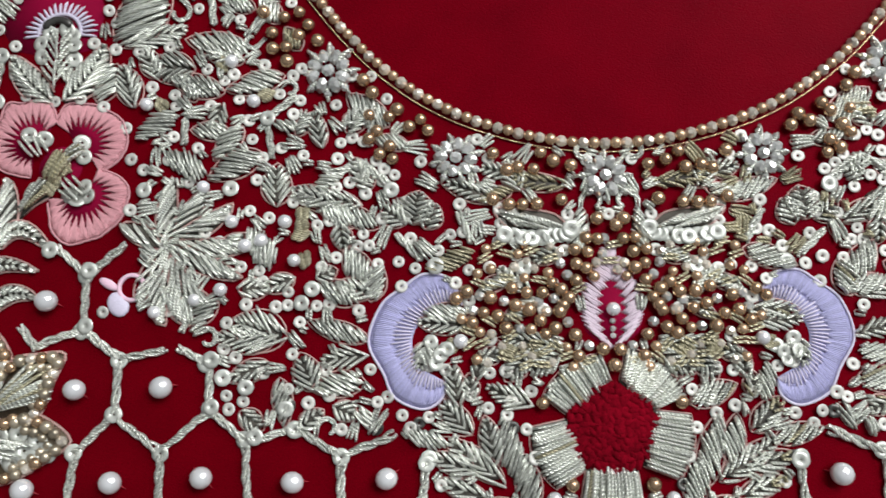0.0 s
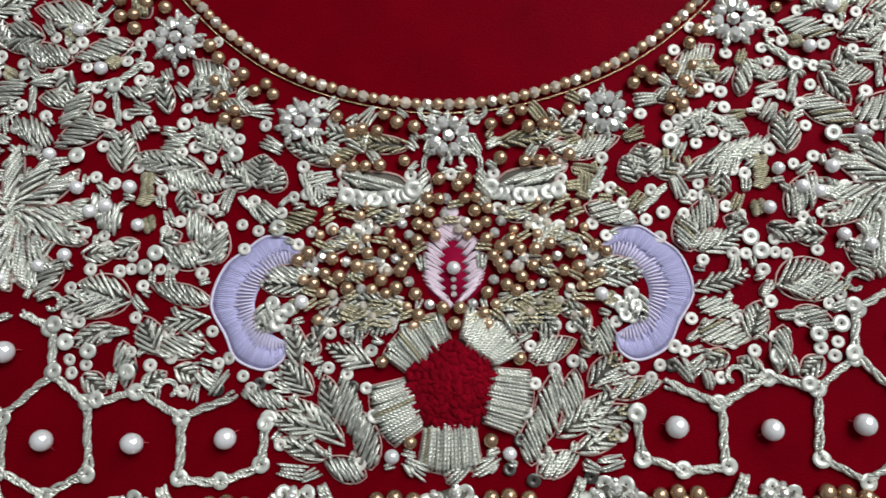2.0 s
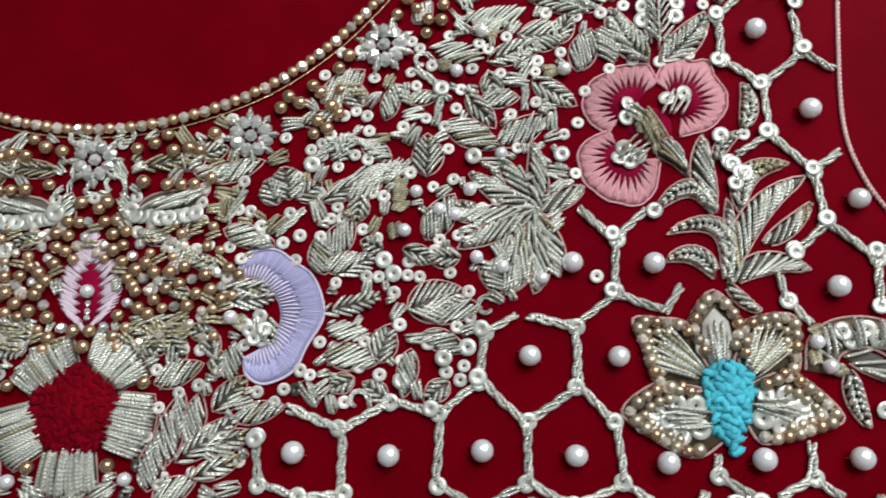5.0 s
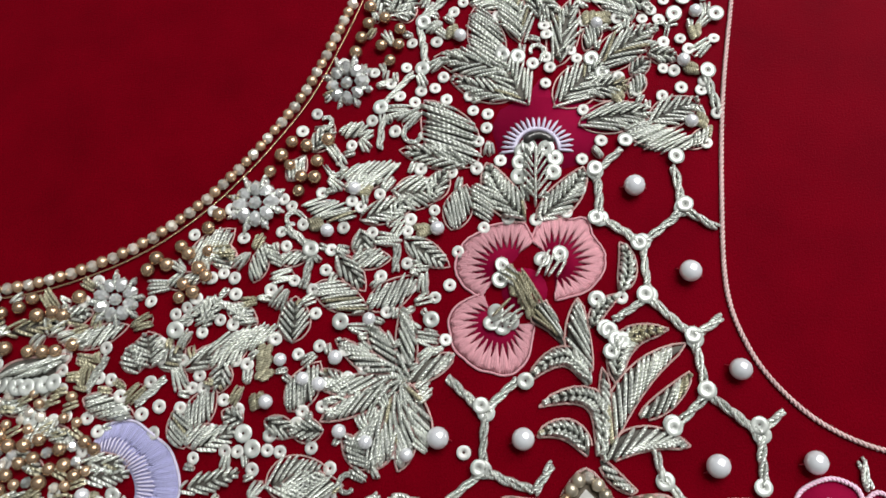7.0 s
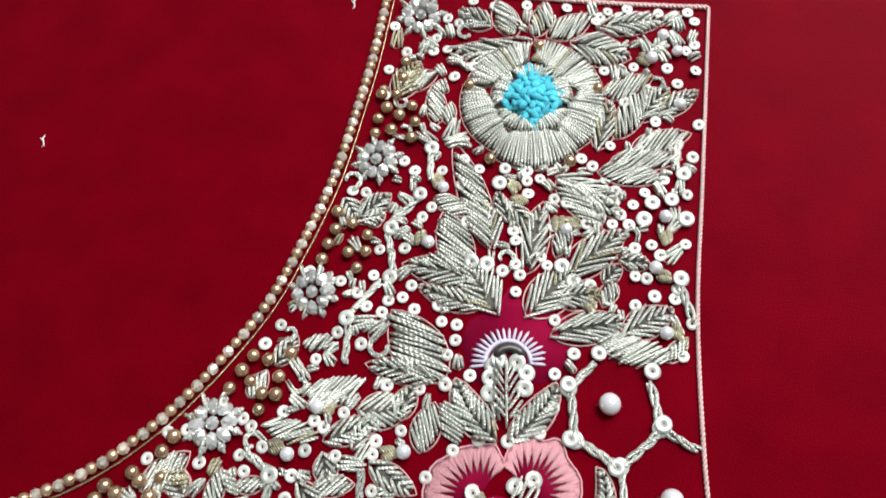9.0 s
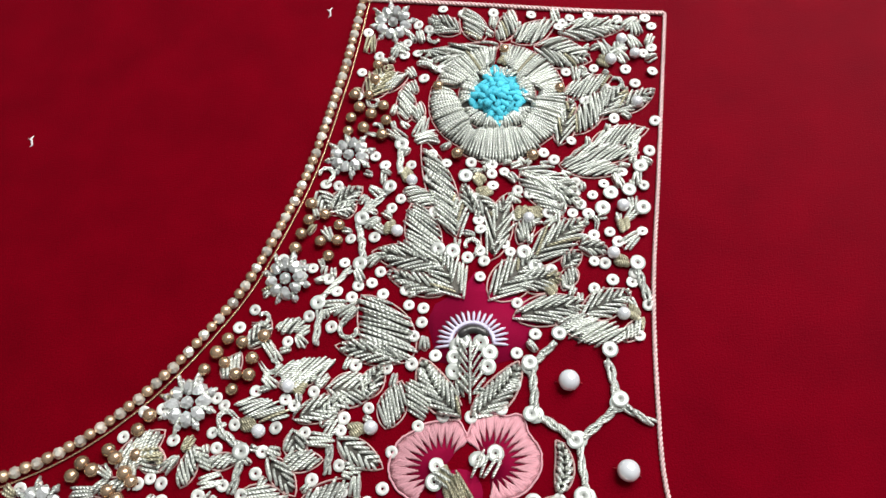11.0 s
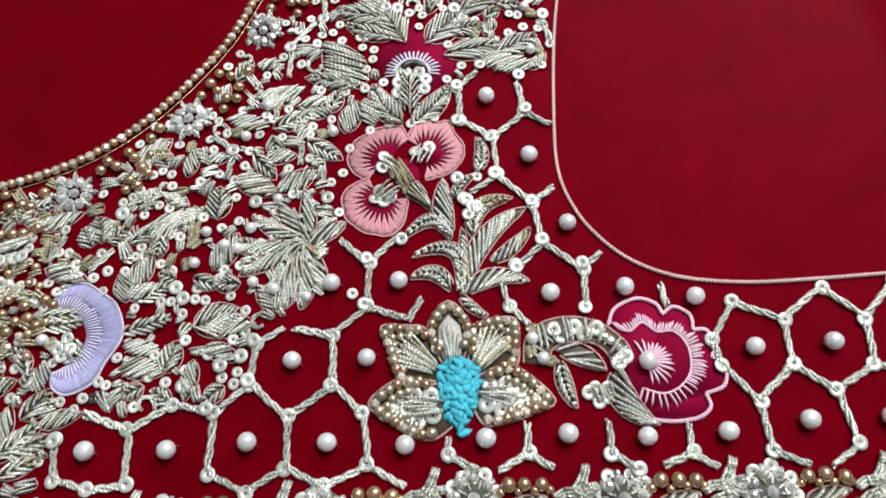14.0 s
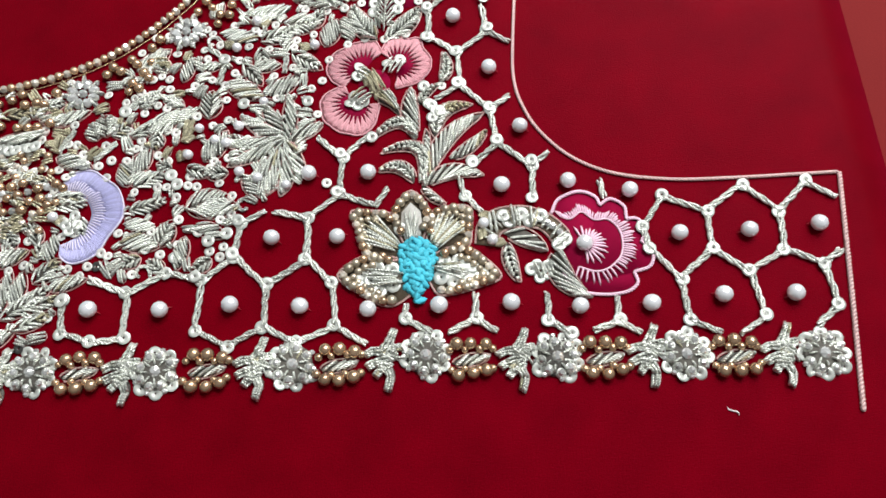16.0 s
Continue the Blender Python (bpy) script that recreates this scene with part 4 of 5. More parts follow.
# ---- crystal flowers under the neckline ----
def crystal_flower(x, y, s=1.0, turn=0.0):
    ob = put("crystal_flower", GEM_MESH, at(x, y, 1.1, turn, 1.15 * s, rnd.uniform(-15, 15), rnd.uniform(-15, 15)), None, "small flower of foil-backed crystals under the neckline", category="flower", group="crystal flowers")
    for i in range(8):
        a = radians(45 * i)
        put("crystal", GEM_MESH, at(2.75 * math.cos(a), 2.75 * math.sin(a), -0.3, 45 * i, (1.25, 0.95, 1.0), rnd.uniform(-34, 34), rnd.uniform(-34, 34)), ob)
        b = a + 0.39
        wire(2.4 * math.cos(b), 2.4 * math.sin(b), 5.3 * math.cos(b), 5.3 * math.sin(b), ob, SILVER, -0.6)
        put("bead_loop", GEM_MESH, at(4.2 * math.cos(b), 4.2 * math.sin(b), -0.5, 45 * i, 0.62, rnd.uniform(-15, 15)), ob)


for x, y, s in ((1.0, 60.3, 1.0), (33.9, 64.5, 1.0), (62.1, 84.0, 1.08), (81.2, 110.6, 1.05), (94.9, 141.6, 1.05), (105.9, 181.2, 1.05)):
    for q in mirrored(x, y):
        crystal_flower(*q, s, rnd.uniform(0, 40))


# ---- pods of long wires over a row of sequins ----
def sequin_pod(flip):
    side = (lambda x, y: left(x, y)) if flip else (lambda x, y: (x, y))
    rim = flip_points([tuple(q) for q in smooth_curve([(9.6, 49.4), (13.0, 52.4), (19.0, 53.4), (25.4, 53.6), (22.0, 49.4), (17.0, 47.6), (12.0, 47.8)], 4)], flip)
    ob = put("sequin_pod", mesh("pod_pad", *patch(rim, 0.35), PAD), None, None, "long silver wires over a row of overlapping sequins", category="pod", group="sequin pods")
    put("outline", mesh("outline", *joined(twisted_line([np.array(q) for q in rim + rim[:1]], 0.15, 1.1)), EDGE), None, ob)
    for k in range(7):
        x, y = 11.6 + 1.9 * k, 48.0 - 0.75 * math.sin(math.pi * k / 6)
        put("sequin", SEQUIN_BIG_MESH, at(*side(x, y), 1.0 + 0.12 * k, rnd.uniform(0, 360), 1.0, rnd.uniform(-6, 6), -12), ob)
    put("sequin", SEQUIN_BIG_MESH, at(*side(9.4, 49.0), 1.4, 0, 1.1, 5, 4), ob)
    for k in range(6):
        wire(*side(11.0 + 1.2 * k, 49.2 + 0.28 * k), *side(16.5 + 1.6 * k, 51.6 + 0.3 * k), ob, SILVER, 1.1, 1.15, 3.0)
        wire(*side(14.0 + 1.3 * k, 48.9 + 0.2 * k), *side(19.0 + 1.0 * k, 50.6 + 0.35 * k), ob, SILVER, 0.9, 1.05, 3.0)


for flip in (False, True):
    sequin_pod(flip)
TAKEN += [(12, 49.6, 3.0), (16, 49.8, 3.2), (20, 50.6, 3.2), (24, 52.0, 2.6)]

# ---- bottom border ----
def border_flower(x, y):
    """A large cut stone in a ring of stones in silver cups, wide sequins peeping out below."""
    ob = put("border_flower", mesh("flower_pad", *ball(4.6, 6, 16, 0.2), PAD), at(x, y, 0.5, 0, 1.08), None, "round border flower of crystals in silver cups over sequins", category="flower", group="border flowers")
    put("crystal", BIG_GEM_MESH, at(0, 0, 0.6, rnd.uniform(0, 40), 0.72, rnd.uniform(-14, 14), rnd.uniform(-14, 14)), ob)
    turn = rnd.uniform(0, 45)
    for i in range(8):
        a = radians(45 * i + turn + rnd.uniform(-5, 5))
        q = rnd.uniform(3.5, 3.9)
        cup = put("silver_cup", SILVER_BEAD_MESH, at(q * math.cos(a), q * math.sin(a), 0.0, 45 * i, rnd.uniform(1.15, 1.3)), ob)
        put("crystal", GEM_MESH, at(0, 0, 0.55, rnd.uniform(0, 45), 0.6, rnd.uniform(-35, 35), rnd.uniform(-35, 35)), cup)
        b = a + 0.39
        if rnd.random() < 0.85:
            q = rnd.uniform(4.6, 5.1)
            put("sequin", SEQUIN_BIG_MESH, at(q * math.cos(b), q * math.sin(b), -0.2 + rnd.uniform(0, 0.3), rnd.uniform(0, 360), rnd.uniform(0.8, 0.98), rnd.uniform(-20, 20), rnd.uniform(-20, 20)), ob)
        put("bead_loop", GEM_MESH, at(5.0 * math.cos(a), 5.0 * math.sin(a), -0.1, 45 * i, 0.6, rnd.uniform(-25, 25), rnd.uniform(-25, 25)), ob)
        wire(1.7 * math.cos(b), 1.7 * math.sin(b), 3.6 * math.cos(b), 3.6 * math.sin(b), ob, SILVER, 0.5, 0.8)


def wire_tuft(x, y, n, size):
    """A loose tuft of crossing wires beside the border flowers."""
    e = put("wire_tuft", SEQUIN_MESH, at(x, y, 0.5, 0, 1.0, 12, 8), None, "tuft of crossing silver wires in the border", category="wire tuft", group="border tufts")
    for i in range(n):
        a = 2 * math.pi * i / n + rnd.uniform(-0.4, 0.4)
        wire(0.5 * math.cos(a), 0.5 * math.sin(a), size * math.cos(a), size * math.sin(a), e, SILVER, rnd.uniform(-0.2, 0.3))


BORDER_FLOWERS = [(-0.4, -15.6), (31.0, -15.4), (62.4, -16.7), (96.4, -16.5), (129.3, -15.8), (161.4, -17.8), (192.6, -18.6), (225.6, -19.9)]
BEAD_GROUPS = [(10.9, -16.0), (43.2, -16.2), (75.2, -17.0), (108.0, -17.2), (140.6, -17.3), (173.2, -18.6), (204.7, -19.6)]
SCROLLS = [(22.6, -16.2), (54.0, -16.2), (87.0, -16.4), (119.3, -15.7), (151.8, -17.2), (183.4, -17.8), (215.8, -19.0)]
for x, y in BORDER_FLOWERS:
    for q in mirrored(x, y):
        border_flower(*q)
for x, y in BEAD_GROUPS:
    for qx, qy in mirrored(x, y):
        for i in range(3):
            for k in (1, -1):
                put("gold_bead", BEAD_MESH, at(qx - 3.7 + 3.6 * i + rnd.uniform(-0.3, 0.3), qy + k * (3.8 - 0.5 * (i == 2)) + rnd.uniform(-0.35, 0.35), 1.35, 0, rnd.uniform(1.28, 1.45)), None,
                    "antique gold bead in the bottom border", category="bead", group="border gold beads")
        for i in range(4):
            for k in (1, -1):
                put("gold_bead", BEAD_MESH, at(qx - 5.5 + 3.6 * i + rnd.uniform(-0.4, 0.4), qy + k * rnd.uniform(2.0, 2.6), 0.9, rnd.uniform(0, 45), rnd.uniform(0.75, 0.98)), None,
                    "small gold bead between larger border beads", category="bead", group="border gold beads")
for x, y in BEAD_GROUPS:
    blade(x - 4.9, y - 0.9, x - 0.2, y - 0.1, x + 4.6, y + 0.6, 2.6, "d")
for x, y in SCROLLS:
    blade(x + 2.6, y - 0.4, x - 1.4, y + 1.6, x - 5.2, y + 0.4, 2.2, "lb")
    blade(x + 2.2, y - 1.0, x - 1.6, y - 1.2, x - 4.6, y - 2.6, 2.2, "lb")
    blade(x + 1.4, y - 1.6, x - 0.8, y - 3.0, x - 2.6, y - 5.0, 2.0, "lb")
    blade(x - 2.4, y - 2.2, x + 1.2, y - 3.8, x + 0.4, y - 8.6, 2.2, "lb")
    blade(x - 0.6, y + 1.4, x + 1.0, y + 3.6, x + 2.4, y + 7.0, 2.1, "lb")
    blade(x - 1.0, y + 0.4, x + 1.6, y + 1.9, x + 4.2, y + 2.2, 2.0, "lb")
    for q in mirrored(x + 1.8, y + 0.2):
        wire_tuft(*q, 7, 3.0)

# ---- leaves and stems of the yoke ----
leaf(68.7, 89.2, 55, 5.9, 3.1, 'v')
leaf(74.0, 95.4, 54, 6.9, 3.5, 'v')
leaf(79.5, 98.9, 17, 6.8, 3.2, 'v')
leaf(79.5, 89.0, 10, 13.6, 5.0, 'v')
leaf(80.7, 86.8, 9, 8.2, 3.0, 'v')
leaf(71.8, 83.4, -16, 12.0, 4.3, 'd')
leaf(84.3, 79.8, 16, 11.7, 4.3, 'v')
leaf(90.2, 77.8, 66, 6.5, 3.0, 'v')
leaf(84.3, 77.3, -78, 6.4, 3.8, 'v')
leaf(82.3, 70.8, 3, 7.7, 3.5, 'v')
leaf(79.5, 72.1, -53, 8.8, 3.6, 'v')
leaf(85.7, 61.2, 30, 11.2, 4.8, 'v')
leaf(74.8, 66.1, -28, 11.7, 5.0, 'd')
leaf(93.5, 75.0, -34, 10.0, 4.1, 'v')
leaf(62.2, 67.4, 75, 7.8, 3.0, 'v')
leaf(67.9, 70.0, 124, 6.0, 2.4, 'v')
leaf(67.3, 71.6, 7, 6.0, 2.6, 'v')
leaf(70.6, 54.8, 88, 8.6, 5.3, 'v')
leaf(57.4, 54.1, 21, 10.5, 4.3, 'v')
leaf(57.1, 62.4, -31, 6.8, 3.3, 'v')
leaf(70.2, 41.4, 57, 10.3, 5.1, 'v')
blade(92.9, 46.3, 85.7, 50.2, 79.5, 55.2, 3.7, "d")
blade(92.9, 46.3, 88.8, 52.7, 85.7, 58.5, 3.6, "d")
blade(92.9, 46.3, 93.4, 53.4, 92.8, 61.2, 3.8, "d")
blade(92.9, 46.3, 98.3, 48.9, 102.8, 51.1, 3.7, "d")
blade(92.9, 46.3, 83.0, 45.8, 75.3, 46.4, 3.7, "d")
blade(92.9, 46.3, 84.4, 42.5, 76.3, 39.4, 3.7, "d")
blade(92.9, 46.3, 88.0, 37.8, 80.8, 34.3, 3.6, "d")
blade(92.9, 46.3, 90.0, 35.8, 85.6, 29.7, 3.7, "d")
blade(92.9, 46.3, 93.4, 36.2, 91.2, 29.6, 3.7, "d")
blade(92.9, 46.3, 95.8, 39.0, 97.3, 34.5, 3.7, "d")
leaf(85.3, 30.0, 124, 7.5, 3.5, 'v')
leaf(108.0, 90.6, 123, 17.1, 9.2, 'v')
leaf(106.1, 90.9, 164, 13.3, 4.2, 'v')
leaf(113.9, 113.5, 105, 14.5, 6.5, 'd')
leaf(116.6, 111.9, 165, 15.8, 6.1, 'v')
leaf(119.7, 103.8, 117, 12.4, 8.0, 'v')
leaf(116.2, 105.4, 156, 13.1, 4.2, 'v')
leaf(126.0, 103.5, 43, 13.5, 7.4, 'v')
leaf(134.6, 111.0, 36, 16.1, 6.6, 'v')
leaf(132.2, 106.4, 5, 9.3, 5.2, 'g')
leaf(119.7, 118.6, 99, 11.6, 6.5, 'v')
leaf(126.6, 112.7, 73, 15.9, 5.6, 'v')
leaf(130.8, 99.0, 7, 14.9, 5.9, 'v')
leaf(139.6, 95.4, -8, 14.8, 5.6, 'v')
leaf(145.1, 98.7, 22, 10.9, 5.5, 'v')
blade(118.4, 78.0, 113.2, 84.2, 111.0, 91.0, 6.0)
blade(120.4, 78.0, 126.4, 82.8, 131.0, 89.0, 5.6)
leaf(111.1, 77.9, 111, 8.8, 4.2, 'v')
leaf(103.0, 76.9, 70, 9.4, 4.8, 'v')
leaf(91.2, 85.3, 0, 9.7, 6.1, 'v')
leaf(98.7, 83.3, 60, 7.2, 4.0, 'v')
blade(136.1, 62.7, 137.9, 67.4, 137.0, 72.8, 3.0)
blade(129.4, 31.2, 129.2, 41.6, 118.6, 41.0, 3.4)
blade(127.6, 31.4, 124.2, 36.2, 118.0, 35.4, 3.4)
blade(128.6, 44.5, 124.3, 50.2, 116.7, 45.6, 3.3)
blade(128.5, 45.2, 127.0, 53.2, 127.9, 61.5, 4.4, "dn")
blade(130.0, 55.5, 131.7, 59.1, 135.6, 61.8, 2.2)
blade(134.0, 44.6, 136.2, 52.6, 144.7, 54.5, 3.9, "gn")
blade(130.2, 31.0, 136.7, 44.2, 147.9, 51.7, 4.6, "dn")
blade(137.6, 38.2, 143.1, 41.4, 148.1, 46.3, 3.0, "dgn")
blade(130.1, 30.2, 137.7, 34.3, 146.4, 32.4, 4.0, "dn")
blade(129.6, 30.7, 132.4, 27.0, 135.9, 24.6, 1.9, "dn")
blade(130.9, 33.5, 131.3, 40.0, 131.6, 47.8, 2.0, "dn")
leaf(82.1, 44.4, 141, 7.0, 3.0, 'v')
leaf(85.3, 30.0, 48, 9.5, 4.2, 'v')
leaf(49.6, 34.8, 102, 7.5, 4.2, 'd')
leaf(52.1, 34.7, 24, 8.5, 4.3, 'v')
leaf(28.7, 44.7, -19, 10.6, 3.9, 'v')
leaf(42.0, 50.7, 99, 6.7, 6.6, 'v')
leaf(39.4, 49.7, 113, 5.4, 4.2, 'v')
leaf(43.7, 50.7, 34, 5.7, 3.9, 'v')
leaf(53.1, 54.8, 7, 14.9, 3.8, 'v')
leaf(53.9, 50.4, 29, 8.5, 3.9, 'v')
leaf(66.2, 27.4, 14, 11.3, 7.2, 'v')
leaf(68.7, 26.4, 3, 11.5, 5.0, 'v')
leaf(76.8, 37.2, 174, 6.4, 3.7, 'v')
leaf(25.2, 55.5, 18, 11.3, 3.5, 'v')
leaf(21.8, 57.8, -19, 7.3, 2.6, 'v')
leaf(44.0, 67.4, 12, 7.4, 2.8, 'v')
leaf(52.3, 59.2, 61, 6.3, 3.5, 'v')
leaf(57.3, 70.6, 127, 6.0, 4.0, 'v')
leaf(58.4, 72.3, 152, 7.9, 2.9, 'v')
leaf(132.1, 171.6, -179, 18.9, 6.6, 'c')
leaf(122.9, 176.9, 144, 9.0, 5.2, 'v')
leaf(128.4, 173.6, 109, 11.3, 5.3, 'v')
leaf(133.3, 173.2, 70, 10.1, 4.4, 'v')
leaf(136.2, 173.0, 26, 12.0, 5.7, 'v')
leaf(141.8, 170.8, -23, 13.6, 7.9, 'v')
leaf(148.5, 174.3, 4, 15.9, 5.7, 'v')
leaf(147.3, 155.1, 21, 12.5, 4.8, 'd')
leaf(144.7, 141.2, 71, 12.7, 4.5, 'v')
leaf(148.9, 143.9, 56, 14.6, 5.2, 'v')
leaf(154.4, 147.9, 45, 11.2, 4.8, 'v')
leaf(152.2, 140.7, 13, 13.2, 4.8, 'v')
leaf(147.0, 137.6, 0, 14.8, 4.9, 'v')
leaf(144.3, 135.6, -11, 13.6, 4.8, 'v')
leaf(158.4, 149.4, 28, 11.5, 4.3, 'v')
leaf(134.8, 135.0, -29, 14.3, 6.1, 'v')
leaf(135.1, 134.3, -56, 14.0, 4.8, 'v')
leaf(136.4, 133.3, -37, 14.6, 4.1, 'v')
leaf(119.0, 119.0, 104, 25.3, 5.5, 'd')
leaf(107.7, 131.2, -29, 8.5, 3.5, 'v')
leaf(99.3, 158.0, 59, 11.1, 5.7, 'v')
leaf(99.4, 161.7, 15, 9.9, 5.0, 'v')
leaf(108.6, 150.3, 90, 10.7, 3.9, 'v')
leaf(110.9, 150.5, 74, 5.4, 2.6, 'v')
leaf(90.3, 126.6, 40, 9.5, 4.8, 'v')
leaf(87.9, 132.5, -67, 5.9, 3.7, 'v')
leaf(92.2, 126.8, 16, 4.4, 3.5, 'v')
leaf(123.5, 124.8, 106, 7.1, 3.0, 'v')
leaf(124.3, 128.1, -51, 6.2, 3.4, 'v')
leaf(136.1, 122.7, -115, 7.1, 3.1, 'v')
leaf(149.7, 94.8, 168, 10.2, 4.3, 'v')
leaf(152.8, 92.3, 44, 6.4, 2.6, 'v')
leaf(142.3, 109.6, 42, 5.4, 3.0, 'v')
leaf(144.7, 109.4, -121, 5.6, 3.0, 'v')
leaf(146.5, 114.4, -14, 5.9, 3.4, 'v')
leaf(10.8, 58.5, 7, 12.5, 3.2, 'v')
leaf(20.2, 57.6, 63, 6.7, 4.1, 'v')
leaf(23.1, 60.8, 14, 5.7, 3.2, 'v')
leaf(48.6, 71.9, 37, 10.7, 4.9, 'v')
leaf(49.0, 50.1, 23, 10.5, 3.5, 'v')
leaf(54.4, 59.2, 151, 4.5, 3.6, 'v')
leaf(50.3, 38.4, 56, 8.6, 4.6, 'v')
leaf(49.4, 36.1, 14, 7.6, 3.7, 'v')
leaf(69.1, 22.1, -24, 8.6, 3.6, 'v')
leaf(49.6, 27.0, 15, 12.1, 3.4, 'v')
leaf(49.6, 23.9, -10, 9.3, 3.8, 'v')
leaf(49.6, 18.6, -10, 10.2, 4.3, 'v')
leaf(59.6, 16.7, 67, 7.7, 4.7, 'v')
leaf(57.0, 50.8, -99, 5.4, 3.4, 'v')
leaf(16.0, 13.6, 22, 9.5, 4.0, 'v')
leaf(30.5, 13.9, 80, 8.2, 3.4, 'v')
leaf(28.0, 15.1, 83, 4.7, 2.9, 'v')
leaf(17.7, -2.4, 75, 14.1, 4.5, 'v')
leaf(20.9, -1.3, 35, 14.0, 4.0, 'v')
leaf(26.4, 1.0, 18, 9.2, 3.5, 'g')
leaf(32.0, 6.3, 14, 9.5, 3.3, 'v')
leaf(22.7, 2.2, 77, 9.2, 3.8, 'v')
leaf(27.7, 8.2, 46, 8.6, 4.2, 'g')
leaf(24.2, -4.2, 20, 9.7, 3.2, 'g')
leaf(16.5, -8.1, 22, 8.4, 3.9, 'v')
leaf(15.4, -6.6, 80, 10.4, 4.2, 'v')
leaf(8.4, 44.0, 99, 9.4, 3.5, 'v')
leaf(10.9, 44.4, -15, 7.2, 2.8, 'v')
leaf(17.2, 36.1, 36, 8.2, 3.8, 'v')
leaf(9.8, 25.0, 6, 12.9, 3.0, 'g')
leaf(10.9, 23.5, -32, 7.0, 4.1, 'v')
leaf(17.8, 23.3, -53, 6.0, 3.8, 'v')
leaf(30.0, 29.7, 3, 9.6, 3.4, 'v')
leaf(28.9, 32.2, -1, 9.6, 3.0, 'v')
leaf(26.7, 23.1, 165, 4.7, 2.9, 'v')
leaf(27.3, 18.7, 100, 5.8, 3.0, 'v')
leaf(38.1, 26.3, -80, 5.8, 3.4, 'v')
leaf(61.0, 39.5, 155, 4.3, 3.0, 'v')
leaf(65.6, 39.5, -22, 6.6, 3.3, 'v')
leaf(66.7, 19.1, -100, 9.0, 3.3, 'v')
leaf(74.0, 12.4, -145, 5.6, 3.5, 'v')
leaf(55.3, 13.8, -155, 5.0, 3.3, 'v')
leaf(61.8, 9.4, 142, 5.5, 3.1, 'v')
leaf(15.5, 34.8, -32, 8.1, 2.5, 'v')
leaf(27.5, 36.8, 158, 6.8, 2.6, 'v')
stem(97.6, 124.3, 100.2, 129.8)
stem(97.6, 123.6, 98.2, 114.0)
stem(96.0, 112.7, 88.7, 105.0)
stem(89.2, 103.7, 88.1, 94.6)
stem(91.2, 67.9, 92.0, 74.1)
stem(74.2, 72.9, 72.4, 65.0)
stem(74.4, 74.1, 68.3, 78.6)
stem(52.8, 59.2, 53.3, 64.6)
stem(107.5, 143.6, 106.8, 135.2)
stem(104.6, 132.1, 99.0, 126.1)
stem(160.6, 134.7, 163.1, 142.4)
stem(157.9, 108.7, 159.3, 100.2)
stem(53.3, 64.2, 61.1, 60.5)
stem(52.2, 67.0, 52.2, 73.4)
stem(52.9, 63.7, 45.7, 57.3)
stem(39.6, 42.9, 45.4, 48.6)
stem(29.3, 46.1, 33.0, 53.2)

# ---- paisley beside the scalloped flower ----
top = smooth_curve([(143.0, 13.0), (144.2, 18.8), (148.8, 22.4), (156.0, 23.0), (162.4, 20.6), (167.0, 16.0), (168.0, 12.2)], 5)
low = smooth_curve([(149.0, 12.0), (149.6, 15.2), (152.0, 16.6), (156.0, 17.0), (160.0, 16.2), (162.6, 13.2), (163.8, 9.8)], 5)
pais = put("paisley_band", mesh("paisley_pad", *patch([tuple(q) for q in top] + [tuple(q) for q in reversed(low)], 0.3), PETAL_PAD), None, None, "curved paisley band of sequins, pearls and silver wires", category="paisley")
for line in (top, low):
    put("outline", mesh("outline", *joined(twisted_line(line, 0.17, 1.2)), EDGE), None, pais)
for x, y in ((150.8, 20.3), (155.5, 20.5), (160.5, 19.8), (166.2, 12.8), (152.2, 18.6), (157.6, 18.6), (164.6, 11.6)):
    put("sequin", SEQUIN_BIG_MESH, at(x, y, 0.9 + rnd.uniform(0, 0.3), rnd.uniform(0, 360), 1.08, rnd.uniform(-12, 12), rnd.uniform(-12, 12)), pais)
for xa, ya, xb, yb in ((148.2, 22.0, 148.8, 15.2), (153.0, 22.9, 153.4, 16.8), (158.2, 22.2, 157.8, 16.8), (162.4, 19.6, 160.4, 16.0), (165.6, 17.0, 162.6, 13.4), (153.8, 22.6, 154.4, 17.2), (147.2, 21.2, 147.4, 16.0), (167.4, 13.6, 163.6, 11.0)):
    wire(xa, ya, xb, yb, pais, SILVER, 1.3, 1.1, 3.0)
for i in range(2, len(top) - 1, 2):
    a, b = low[i] + (top[i] - low[i]) * rnd.uniform(0.05, 0.2), low[i] + (top[i] - low[i]) * rnd.uniform(0.8, 0.95)
    wire(*a, *b, pais, GILT if i % 3 == 0 else SILVER, 0.5, 0.9, 10.0)
for x, y in ((163.4, 16.6), (165.0, 15.0), (162.2, 17.6)):
    put("crystal", GEM_MESH, at(x, y, 0.8, rnd.uniform(0, 45), 0.95, rnd.uniform(-20, 20), rnd.uniform(-20, 20)), pais)
for x, y in ((145.5, 18.4), (147.5, 13.6)):
    put("pearl", SMALL_PEARL_MESH, at(x, y, 1.4, 0, 1.1), pais)
for x, y in ((145.0, 15.6), (149.4, 13.0), (146.0, 20.6)):
    put("gold_cup", CUP_MESH, at(x, y, 0.3, rnd.uniform(0, 360), 0.8), pais)
blade(150.6, 15.8, 156.6, 13.8, 161.4, 9.9, 4.4, "dn")
blade(151.4, 13.0, 151.8, 7.4, 153.8, 1.8, 3.2)
blade(164.8, 10.4, 164.6, 3.2, 171.4, -3.2, 5.6, "d")
